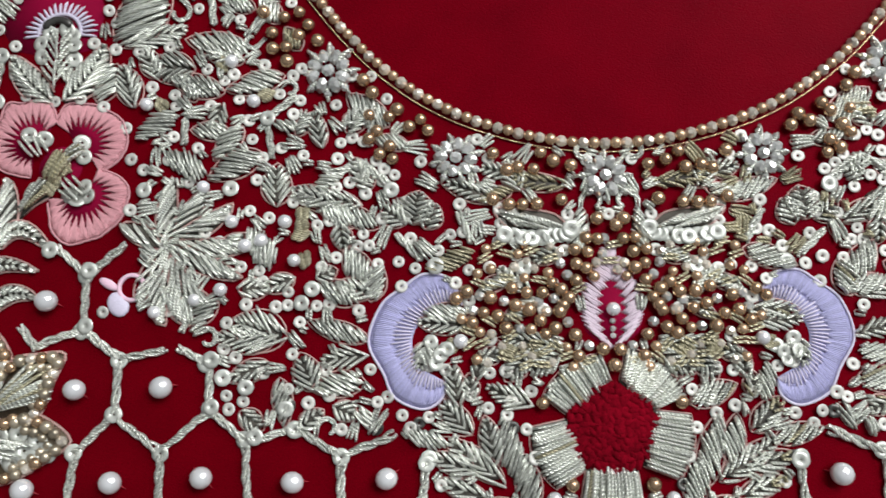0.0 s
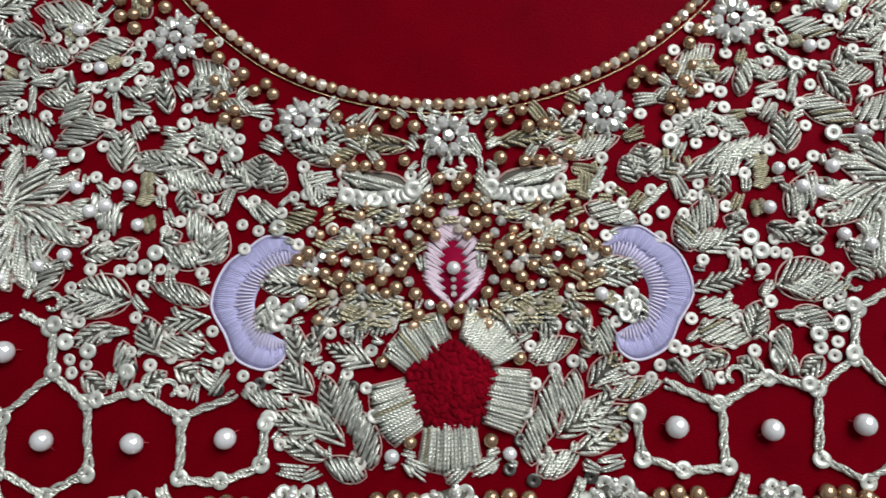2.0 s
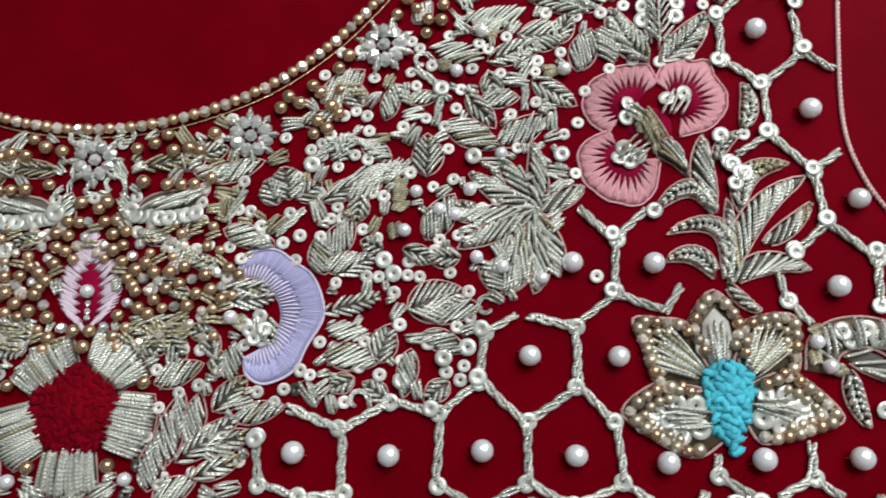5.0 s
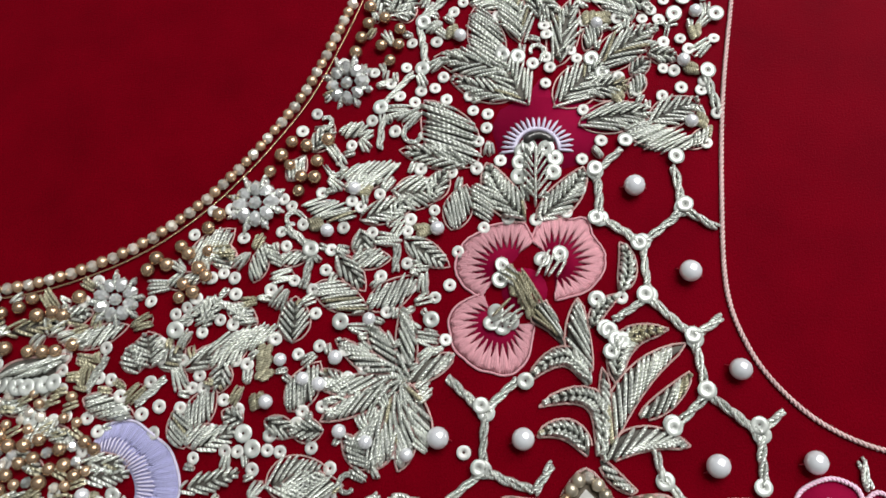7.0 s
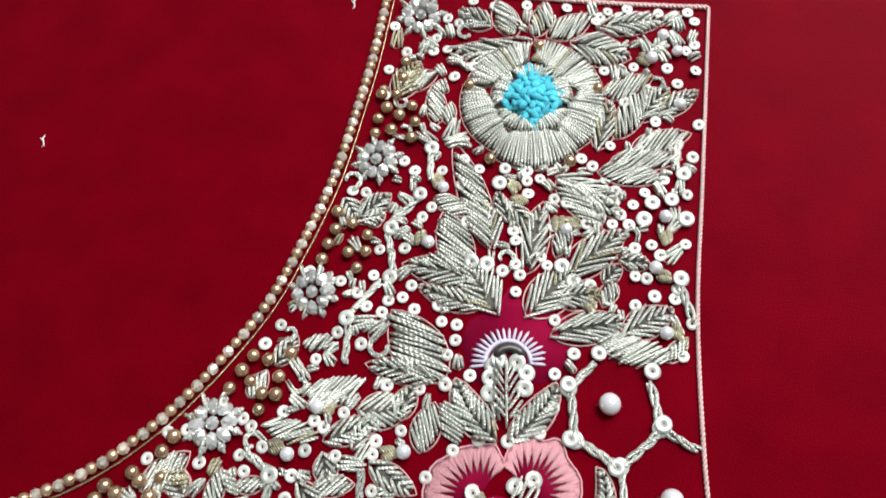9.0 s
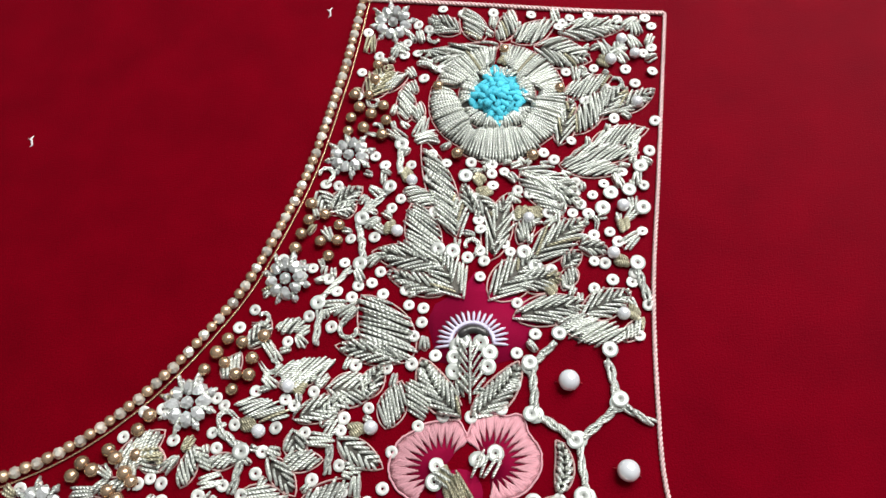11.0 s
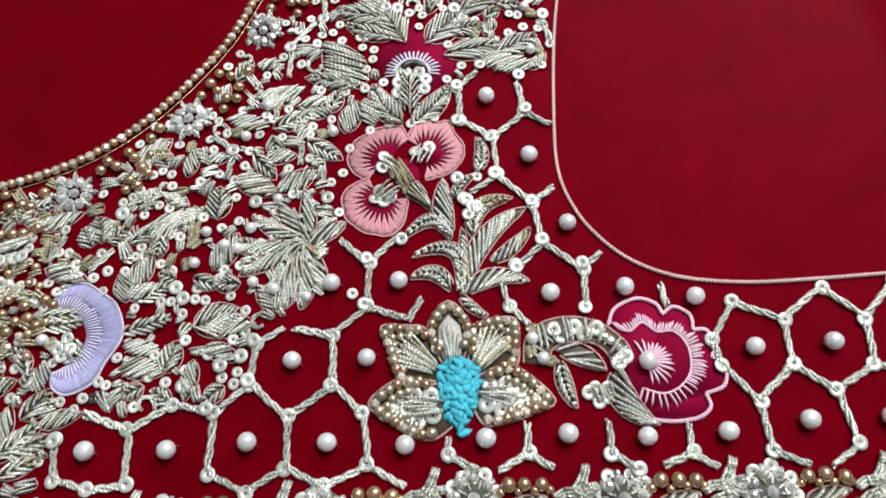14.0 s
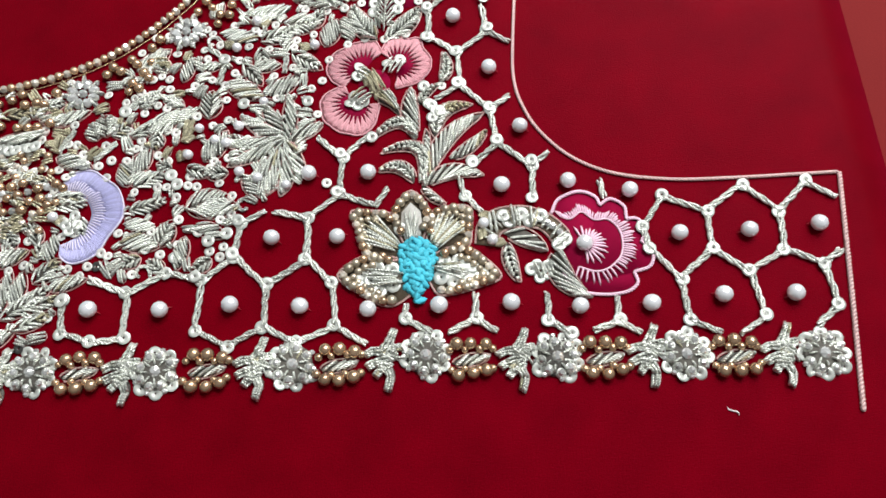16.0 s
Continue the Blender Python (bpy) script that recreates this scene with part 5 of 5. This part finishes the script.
cluster = put("sequin_cluster", SEQUIN_BIG_MESH, at(156.9, 5.2, 0.8, 0, 0.95, 8, 5), None, "small cluster of silver sequins and wires on velvet", category="sequins")
for x, y in ((2.2, -2.4), (4.1, -1.4), (1.6, 1.1), (4.4, 0.8)):
    put("sequin", SEQUIN_BIG_MESH, at(x, y, rnd.uniform(0, 0.3), rnd.uniform(0, 360), 0.9, rnd.uniform(-12, 12), rnd.uniform(-12, 12)), cluster)
for xa, ya, xb, yb in ((1.0, 1.6, 2.0, -1.8), (2.6, 1.6, 3.2, -2.0), (4.0, 1.6, 5.0, -1.2), (5.0, 2.4, 6.0, -1.4)):
    wire(xa, ya, xb, yb, cluster, SILVER, 0.2, 0.9, 4.0)

# ---- loose beads, sequins, pearls: places on one half, mirrored on the other ----
SEQUINS_A = [(80.5, 115.4), (74.7, 103.9), (71.6, 100.0), (90.7, 110.1), (86.7, 101.6), (91.6, 98.9), (82.3, 96.2), (94.2, 113.8), (102.2, 111.1), (69.7, 83.2), (72.2, 79.1), (67.7, 77.7), (68.8, 74.6), (78.2, 73.4), (77.1, 69.2), (70.7, 67.2), (65.9, 65.5), (74.5, 65.2), (58.3, 68.2), (84.3, 82.3), (88.3, 85.0), (86.7, 76.7), (80.7, 78.0), (82.3, 89.0), (76.1, 85.8), (96.9, 90.1), (94.6, 79.2), (99.6, 81.0), (93.8, 69.9), (88.4, 67.4), (94.4, 64.8), (99.3, 62.7), (58.4, 58.6), (67.2, 55.4), (71.9, 52.2), (61.7, 50.5), (81.8, 47.3), (75.2, 60.3), (76.1, 53.7), (89.5, 60.0), (101.2, 54.1), (93.5, 51.0), (84.9, 49.1), (104.9, 126.8), (95.5, 119.7)]
SEQUINS_B = [(100.9, 119.7), (114.4, 125.2), (124.5, 122.4), (124.4, 114.6), (124.0, 108.5), (111.4, 102.0), (129.9, 116.0), (133.1, 123.0), (140.2, 123.0), (131.5, 101.9), (109.2, 95.8), (108.6, 89.7), (103.4, 89.1), (114.7, 78.6), (120.3, 78.1), (126.5, 79.4), (129.6, 84.2), (130.5, 90.8), (134.7, 94.7), (142.9, 98.9), (109.6, 76.8), (113.6, 91.3), (104.2, 72.0), (102.3, 65.1), (136.2, 61.4), (97.3, 108.0), (100.3, 108.5), (102.7, 105.8), (95.9, 105.5), (104.1, 32.6), (93.2, 39.0), (90.6, 32.9), (76.7, 41.9), (78.5, 30.3), (60.5, 33.8), (66.6, 36.7), (29.9, 40.9), (23.1, 40.6), (26.7, 36.3), (29.6, 34.7), (20.2, 38.1), (53.0, 46.1), (60.1, 41.8), (48.9, 59.9), (34.1, 48.3)]
SEQUINS_C = [(115.1, 178.5), (124.1, 183.1), (119.0, 184.8), (132.0, 182.5), (141.6, 180.8), (149.3, 177.6), (156.0, 179.3), (163.2, 177.3), (171.4, 174.4), (170.3, 167.6), (146.2, 167.0), (155.4, 172.4), (155.4, 162.5), (163.1, 161.6), (148.5, 162.0), (169.4, 160.3), (120.5, 170.0), (108.7, 170.6), (102.2, 170.8), (97.8, 166.3), (97.0, 158.9), (118.0, 165.4), (113.4, 163.0), (152.1, 153.0), (157.5, 156.4), (164.7, 157.0), (167.8, 145.9), (165.2, 137.8), (162.5, 128.6), (160.4, 117.1), (131.2, 134.5), (133.9, 129.5), (103.5, 138.4), (109.6, 138.1), (113.6, 134.2), (89.5, 134.2), (107.0, 129.1), (136.4, 128.2), (147.2, 130.5), (153.6, 129.8), (150.7, 127.0), (149.2, 122.3), (145.7, 122.7), (149.7, 116.8), (154.8, 114.9)]
SEQUINS_D = [(149.0, 110.5), (152.4, 106.0), (148.2, 104.2), (156.5, 105.2), (142.9, 105.6), (139.5, 109.1), (156.2, 93.1), (159.0, 99.7), (107.7, 106.4), (158.2, 132.6), (143.0, 125.7), (146.9, 128.2), (147.7, 124.8), (124.3, 128.2), (6.6, 63.8), (27.1, 64.4), (41.2, 63.9), (32.6, 54.7), (24.3, 53.6), (10.1, 52.1), (31.5, 48.8), (14.1, 47.9), (16.9, 47.0), (19.6, 47.2), (22.5, 48.4), (23.9, 50.5), (21.6, 52.5), (24.1, 46.7), (10.6, 44.7), (36.4, 45.0), (42.3, 47.6), (29.7, 68.5), (20.4, 43.8), (25.7, 41.4), (12.6, 37.9), (14.4, 32.7), (24.8, 26.8), (16.9, 23.4), (24.7, 20.1), (12.6, 21.2), (33.9, 25.0), (38.6, 23.5), (36.8, 21.6), (40.9, 41.4), (16.2, 16.4)]
SEQUINS_E = [(16.8, 9.0), (20.5, 7.8), (20.8, 11.8), (24.6, 13.2), (28.4, 15.8), (36.3, 11.6), (41.6, 12.0), (33.2, -1.5), (49.3, 77.8), (53.0, 82.8), (68.0, 84.8), (82.4, 83.7), (56.0, 69.3), (53.5, 68.4), (50.6, 64.2), (46.5, 61.1), (58.7, 64.8), (55.8, 59.6), (48.5, 51.8), (65.0, 56.1), (59.3, 51.4), (52.1, 48.6), (50.7, 46.2), (44.4, 42.8), (48.6, 42.4), (57.3, 43.7), (72.3, 43.6), (72.9, 41.1), (72.0, 38.8), (43.5, 37.7), (43.9, 55.3), (43.9, 52.1), (58.0, 34.0), (51.8, 32.8), (68.7, 33.6), (78.6, 25.0), (64.6, 24.0), (57.6, 20.9), (64.8, 17.0), (70.1, 20.2), (56.4, 15.9), (48.6, 21.0), (44.8, 15.6), (77.1, 15.6), (53.5, 9.2)]
SEQUINS_F = [(60.5, 14.3), (27.0, 4.3), (21.4, 20.4), (30.3, 0.6), (17.6, -5.6), (76.3, 12.9), (39.8, 9.6), (33.5, 20.8), (20.0, 14.4), (73.6, 14.5)]
SEQUINS = SEQUINS_A + SEQUINS_B + SEQUINS_C + SEQUINS_D + SEQUINS_E + SEQUINS_F
LARGE_SEQUINS_A = [(88.6, 104.5), (74.1, 73.6), (98.5, 58.2), (98.1, 124.4), (97.7, 113.1), (134.0, 113.5), (132.9, 88.5), (132.3, 78.0), (139.6, 94.5), (140.7, 61.8), (140.4, 72.3), (131.2, 61.1), (132.4, 55.4), (134.4, 53.1), (143.4, 36.9), (150.5, 43.0), (149.1, 53.5), (149.6, 90.3), (150.2, 80.0), (107.7, 41.2), (106.9, 29.7), (159.4, 36.2), (158.7, 25.1), (136.1, 110.0), (158.1, 109.3), (107.5, 143.8), (104.6, 132.2), (154.7, 127.0), (158.9, 127.5), (152.4, 123.2), (161.3, 122.7), (122.2, 133.9), (162.3, 133.4), (115.1, 115.6), (118.3, 114.8), (10.3, 48.1), (18.7, 41.1), (36.8, 41.8), (36.2, 2.7), (46.9, 57.8), (80.4, 58.4), (61.6, 37.2), (63.5, 34.3), (80.7, 22.8), (73.2, 17.3)]
LARGE_SEQUINS_B = [(77.9, 19.2), (79.7, 13.4), (70.4, 7.6), (64.8, 13.1)]
LARGE_SEQUINS = LARGE_SEQUINS_A + LARGE_SEQUINS_B
GOLD_BEADS_A = [(69.5, 97.4), (67.3, 94.5), (65.0, 90.9), (75.0, 92.8), (74.5, 89.2), (71.2, 86.3), (71.7, 89.5), (86.3, 129.0), (92.9, 123.0), (90.6, 115.5), (84.3, 121.4), (85.9, 124.8), (92.5, 119.2), (44.1, 71.4), (48.5, 73.6), (52.4, 68.8), (47.1, 64.4), (49.9, 65.5), (17.6, 61.8), (20.9, 62.3), (23.1, 61.6), (16.6, 54.4), (19.6, 54.3), (22.3, 54.4), (116.8, 159.9), (120.5, 140.0), (138.1, 138.2), (146.4, 156.9), (133.9, 169.9), (97.3, 155.1), (103.2, 155.1), (95.3, 152.2), (94.6, 148.4), (103.8, 150.8), (102.8, 146.7), (83.1, 117.9), (9.9, 62.5), (13.6, 63.5), (11.6, 55.2), (41.8, 72.9), (46.9, 75.2), (40.1, 70.5), (50.8, 70.5), (47.9, 67.2), (8.1, 41.8)]
GOLD_BEADS_B = [(9.4, 34.9), (11.2, 32.2), (7.9, 27.4), (2.3, 24.4), (-1.1, 24.5), (1.1, 21.3), (7.1, 23.2), (2.6, 49.7), (4.0, 46.9), (5.9, 44.2), (17.4, 32.6), (20.1, 33.5), (25.3, 35.1), (30.2, 36.4), (15.0, 30.4), (21.8, 28.9), (26.5, 32.1), (13.9, 14.0), (7.6, -1.7), (8.1, 38.4), (11.0, 36.6)]
GOLD_BEADS = GOLD_BEADS_A + GOLD_BEADS_B + [(4.2, 51.1), (6.4, 47.1), (8.6, 44.7), (6.1, 40.9), (10.5, 33.4), (13.0, 38.0), (14.8, 36.0), (23.6, 31.4), (28.7, 30.1), (13.9, 27.6), (11.9, 28.8), (18.0, 36.0), (21.0, 37.0), (32.2, 35.0), (89.6, 126.0), (88.7, 119.2), (96.1, 158.9), (99.6, 158.6), (100.2, 152.9), (98.3, 149.1), (69.2, 92.1), (72.7, 96.4), (77.3, 97.6), (52.4, 79.0), (52.7, 74.0), (54.5, 81.8), (26.2, 65.3), (16.3, 65.3), (25.8, 55.5), (101.2, 163.1), (101.9, 167.7)]
CRYSTALS_A = [(9.4, 30.0), (5.0, 25.2), (0.1, 47.1), (-0.2, 43.9), (22.4, 34.4), (27.5, 35.6), (15.5, 34.2), (19.0, 28.9), (28.6, 32.7), (11.3, 42.1), (9.8, 39.6), (12.3, 34.9)]
CRYSTALS = CRYSTALS_A
SMALL_PEARLS_A = [(77.4, 77.4), (100.1, 76.9), (68.4, 51.2), (65.8, 43.1), (79.4, 51.3), (73.0, 47.3), (86.1, 58.7), (85.4, 35.0), (80.3, 37.1), (93.2, 32.4), (83.0, 86.3), (106.1, 120.6), (135.7, 121.8), (153.3, 112.0), (153.5, 97.9), (163.2, 170.5), (165.9, 165.7), (159.7, 164.3), (109.7, 133.5), (157.0, 123.5), (164.2, 151.2), (30.8, 26.4), (11.2, -4.3), (76.2, 46.2)]
SMALL_PEARLS = SMALL_PEARLS_A
GOLD_CUPS_A = [(75.0, 79.0), (97.2, 76.9), (65.0, 52.9), (65.1, 48.6), (63.8, 43.3), (85.0, 86.0), (104.4, 121.9), (134.2, 123.7), (154.9, 110.3), (155.7, 98.2), (65.0, 50.7), (133.8, 167.0), (126.3, 129.5), (156.6, 119.0), (158.0, 164.4), (137.4, 123.5), (108.5, 135.5), (139.0, 104.9), (125.3, 133.0), (32.5, 25.5), (15.5, 24.5), (21.1, 24.4)]
GOLD_CUPS = GOLD_CUPS_A

LARGE_SEQUINS += [(133.1, 54.9), (135.5, 52.8), (133.2, 50.8), (143.6, 36.2), (116.4, 45.6)]

rest = []
for x, y in SEQUINS:
    for q in mirrored(x, y):
        m = at(q[0], q[1], 0.3 + rnd.uniform(0, 0.35), rnd.uniform(0, 360), rnd.uniform(0.92, 1.06), rnd.uniform(-9, 9), rnd.uniform(-9, 9))
        if q[0] >= -3:
            put("sequin", SEQUIN_MESH, m, None, "small round cream sequin sewn on red velvet", category="sequin", group="loose sequins")
        else:
            v, f = ring_disc(1.32, 0.25, 0.09, 0.10)
            rest.append(([tuple(m @ Vector(p)) for p in v], f))
put("sequin_scatter", mesh("sequin_scatter", *joined(rest), SEQUIN), None, None, "cream sequins scattered between the leaves", category="sequins", kind="stuff")
for x, y in LARGE_SEQUINS:
    for q in mirrored(x, y):
        put("large_sequin", SEQUIN_BIG_MESH, at(q[0], q[1], 1.05 + rnd.uniform(0, 0.3), rnd.uniform(0, 360), rnd.uniform(0.9, 1.0), rnd.uniform(-7, 7), rnd.uniform(-7, 7)), None,
            "larger pale silver sequin among the leaves", category="sequin", group="large sequins")
# Sequins whose dark grey is a reflection painted into the colour.
for x, y in ((-19.5, 9.3), (13.5, -1.8), (11.1, -7.3), (15.7, -9.5), (6.7, -6.9), (26.9, -9.1), (44.0, 11.9), (35.5, 3.2), (65.2, 11.9), (-64.0, 14.2), (-46.5, 9.6), (-38.0, 10.5)):
    put("dark_sequin", DARK_SEQUIN_MESH, at(x, y, 0.5, rnd.uniform(0, 360), rnd.uniform(0.85, 1.05), rnd.uniform(-12, 12), rnd.uniform(-12, 12)), None,
        "sequin near the honeycomb with a dark reflection in its colour", category="sequin", group="tarnished sequins")
for x, y in GOLD_BEADS:
    for q in mirrored(x, y):
        put("gold_bead", BEAD_MESH, at(q[0], q[1], 1.15, 0, rnd.uniform(1.08, 1.28)), None, "antique gold bead in the yoke embroidery", category="bead", group="gold beads")
for x, y in CRYSTALS:
    for q in mirrored(x, y):
        put("loose_crystal", GEM_MESH, at(q[0], q[1], 0.4, rnd.uniform(0, 45), 1.0, rnd.uniform(-30, 30), rnd.uniform(-30, 30)), None, "single foil-backed crystal between gold beads", category="crystal", group="loose crystals")
for x, y in SMALL_PEARLS:
    for q in mirrored(x, y):
        put("small_pearl", SMALL_PEARL_MESH, at(q[0], q[1], 1.35, 0, rnd.uniform(0.98, 1.12)), None, "small white pearl seated among wire leaves", category="pearl", group="small pearls")
for x, y in GOLD_CUPS:
    for q in mirrored(x, y):
        put("gold_cup", CUP_MESH, at(q[0], q[1], 0, rnd.uniform(0, 360), 0.9), None, "knotted olive-gold wire cup beside a pearl", category="wire knot", group="gold wire cups")

# ---- loose champagne beads and gilt wires packed round the pendant ----
near = [q for q in GOLD_BEADS + CRYSTALS if q[0] < 36 and 18 < q[1] < 56]
packed = 0
for n in range(2600):
    x, y = rnd.uniform(0.5, 31), rnd.uniform(21, 46)
    if packed > 80 or y < 47 - 0.5 * x - 24 or math.hypot(x - 1.2, y - 32.4) < 7.2 or x > 31 - 0.3 * abs(y - 31) or min(math.hypot(x - a, y - b) for a, b in near) < 2.15:
        continue
    near.append((x, y))
    packed += 1
    TAKEN.append((x, y, 1.2))
    for q in mirrored(x, y):
        if packed % 2 == 0:
            ang = rnd.uniform(-40, 40)
            e = put("wire_sprig", WIRES[GILT][0], at(*q, 0.9, ang, (1.7, 1.1, 1.2)), None, "little sprig of gilt wires among gold beads", category="wire sprig", group="wire sprigs")
            put("wire", WIRES[GILT][0], at(0.1, 0.8, 0, rnd.uniform(-8, 8), (0.9, 1.0, 1.0)), e)
        elif packed % 4 == 1:
            put("loose_crystal", CHAIN_GEM_MESH, at(*q, 0.6, rnd.uniform(0, 45), rnd.uniform(0.85, 1.0), rnd.uniform(-25, 25), rnd.uniform(-25, 25)), None, "champagne crystal among gold beads", category="crystal", group="loose crystals")
        else:
            put("gold_bead", CHAIN_BEAD_MESH, at(*q, 1.0, 0, rnd.uniform(0.85, 1.0)), None, "pale gold bead packed round the pendant petal", category="bead", group="gold beads")

# ---- small sprigs of loose wire that fill the ground of the yoke ----
for q in SEQUINS:
    TAKEN.append((*q, 1.3))
for q in LARGE_SEQUINS + SMALL_PEARLS + GOLD_BEADS + GOLD_CUPS + CRYSTALS:
    TAKEN.append((*q, 1.5))
for x, y, r in ((117, 63.5, 18), (123, 97, 11), (-1.1, 9.3, 15), (131.2, 155.2, 17.5), (44, 27, 7.5), (40, 36, 6), (39, 17, 6), (0.3, 30, 6), (0.3, 38, 5), (0.2, 61, 5), (33.4, 65.2, 4.6), (63.8, 83, 5), (82.2, 109.2, 5), (95.5, 140.2, 5), (106.1, 179.3, 5)):
    TAKEN.append((x, y, r))
GROUND = [(-0.8, 66), (14, 66.5), (28, 69), (39, 73.2), (51, 79), (65.5, 91), (76, 107), (84, 122), (90, 139), (95, 156), (100, 183), (130, 182), (174, 177), (169, 157), (163, 128), (159, 104), (157, 94), (149, 92), (139, 95), (133, 90), (129, 84), (101, 78), (100, 47), (98, 36), (88, 27),
          (79, 23), (78, 13), (71, 9), (62, 12), (52, 6.5), (43, 11), (35, 5), (33, -7), (16, -8), (-0.8, -9)]


SCATTER = []


def inside_ground(x, y):
    odd = False
    for (a, b), (c, d) in zip(GROUND, GROUND[1:] + GROUND[:1]):
        if (b > y) != (d > y) and x < a + (y - b) / (d - b) * (c - a):
            odd = not odd
    return odd


def sprig(x, y, ang, size, flip):
    """Three or four loose wires sewn side by side, with a thread outline."""
    n = 2 if size < 1.6 else 3 if size < 2.3 else 4
    if flip:
        (x, y), ang, hold = left(x, y), 178 - ang, []
        for i in range(n):
            v = (i - (n - 1) / 2) * 0.78
            wire(-size * 0.9, v * 0.7, size * 0.95 - abs(v) * 0.4, v * 1.15, hold, SILVER, 0.25)
        m = at(x, y, 0, ang)
        SCATTER.extend([([tuple(m @ Vector(p)) for p in v], f) for v, f in hold])
        return
    hold = []
    for i in range(n):
        v = (i - (n - 1) / 2) * 0.78
        wire(-size * 0.9, v * 0.7, size * 0.95 - abs(v) * 0.4, v * 1.15, hold, SILVER, 0.25)
    e = put("wire_sprig", mesh("sprig_wires", *joined(hold), GILT if near_neck(x, y) and rnd.random() < 0.5 else SILVER), at(x, y, 0, ang), None, "little sprig of loose silver wires between leaves", category="wire sprig", group="wire sprigs")
    put("outline", mesh("sprig_outline", *tube([(size * 0.95 * math.cos(a), size * 0.5 * math.sin(a), 0.2) for a in np.linspace(0, 5.6, 12)], 0.12, 4, True), EDGE), None, e)


def curl(x, y, ang, r, flip):
    """A curled stem of two wire strands."""
    if flip:
        (x, y), ang = left(x, y), 178 - ang
    k = -1 if flip else 1
    strands = []
    for d in (0.30, -0.30):
        pts = []
        for i in range(15):
            a = 4.4 * i / 14
            q = (r + d) * (1 - 0.45 * i / 14)
            pts.append((q * math.cos(a), k * q * math.sin(a), 0.75 + 0.25 * math.sin(2.2 * i + 3 * d)))
        pts = [(pts[0][0] + 0.2, pts[0][1] - k * 2.2, 0.3)] + pts
        strands.append(tube(pts, 0.29, 5))
    if flip:
        m = at(x, y, 0, ang)
        SCATTER.extend([([tuple(m @ Vector(p)) for p in v], f) for v, f in strands])
        return
    put("wire_curl", mesh("curl", *joined(strands), SILVER), at(x, y, 0, ang), None, "curled silver wire tendril on red velvet", category="tendril", group="wire tendrils")


curls = 0
for n in range(5000):
    x, y = rnd.uniform(3, 172), rnd.uniform(-6, 180)
    if curls > 14 or not inside_ground(x, y):
        continue
    room = min(math.hypot(x - a, y - b) - r for a, b, r in TAKEN)
    if room < 0.8:
        continue
    curls += 1
    r, ang = min(2.4, room + 0.7), rnd.uniform(0, 360)
    curl(x, y, ang, r, False)
    if 4 < x < 122:
        curl(x, y, ang, r, True)
    TAKEN.append((x, y, r * 0.85))


made = 0
for n in range(9000):
    x, y = rnd.uniform(-0.5, 172), rnd.uniform(-9, 182)
    if not inside_ground(x, y):
        continue
    room = min(math.hypot(x - a, y - b) - r for a, b, r in TAKEN)
    if room < 0.42 or made > 299:
        continue
    made += 1
    size = min(room * 1.5 + 0.35, 3.0)
    ang = rnd.uniform(0, 360)
    if made % 4 == 0 and room > 0.7:
        for q in mirrored(x, y, 122):
            put("sequin", SEQUIN_MESH, at(*q, 0.5 + rnd.uniform(0, 0.4), ang, rnd.uniform(0.92, 1.06), rnd.uniform(-12, 12), rnd.uniform(-12, 12)), None, "small round cream sequin sewn on red velvet", category="sequin", group="loose sequins")
        TAKEN.append((x, y, 1.3))
        continue
    sprig(x, y, ang, size, False)
    if 1.5 < x < 122:
        sprig(x, y, ang, size, True)
    for k in (-0.6, 0, 0.6):
        TAKEN.append((x + k * size * math.cos(radians(ang)), y + k * size * math.sin(radians(ang)), 0.8))
put("wire_scatter", mesh("wire_scatter", *joined(SCATTER), SILVER), None, None, "loose silver wire bits scattered between leaves", category="wire bits", kind="stuff")

# ---- lint on the velvet ----
for x, y, a in ((15.4, 152.2, 70), (89.2, 186.8, 60), (201.7, -32.6, -50)):
    pts = [(2.2 * t, 0.7 * math.sin(3 * t), 0.3 + 0.2 * t) for t in (-0.9, -0.5, 0, 0.4, 0.9)]
    fork = [(0, 0, 0.3), (0.5, 0.9, 0.4), (0.7, 1.7, 0.3)]
    put("lint_fibre", mesh("fibre", *joined([tube(pts, 0.26, 5)] + ([tube(fork, 0.2, 5)] if y > 0 else [])), LINT), at(x, y, 0, a, 0.8), None, "bit of white thread lint lying on velvet", category="lint", group="lint")
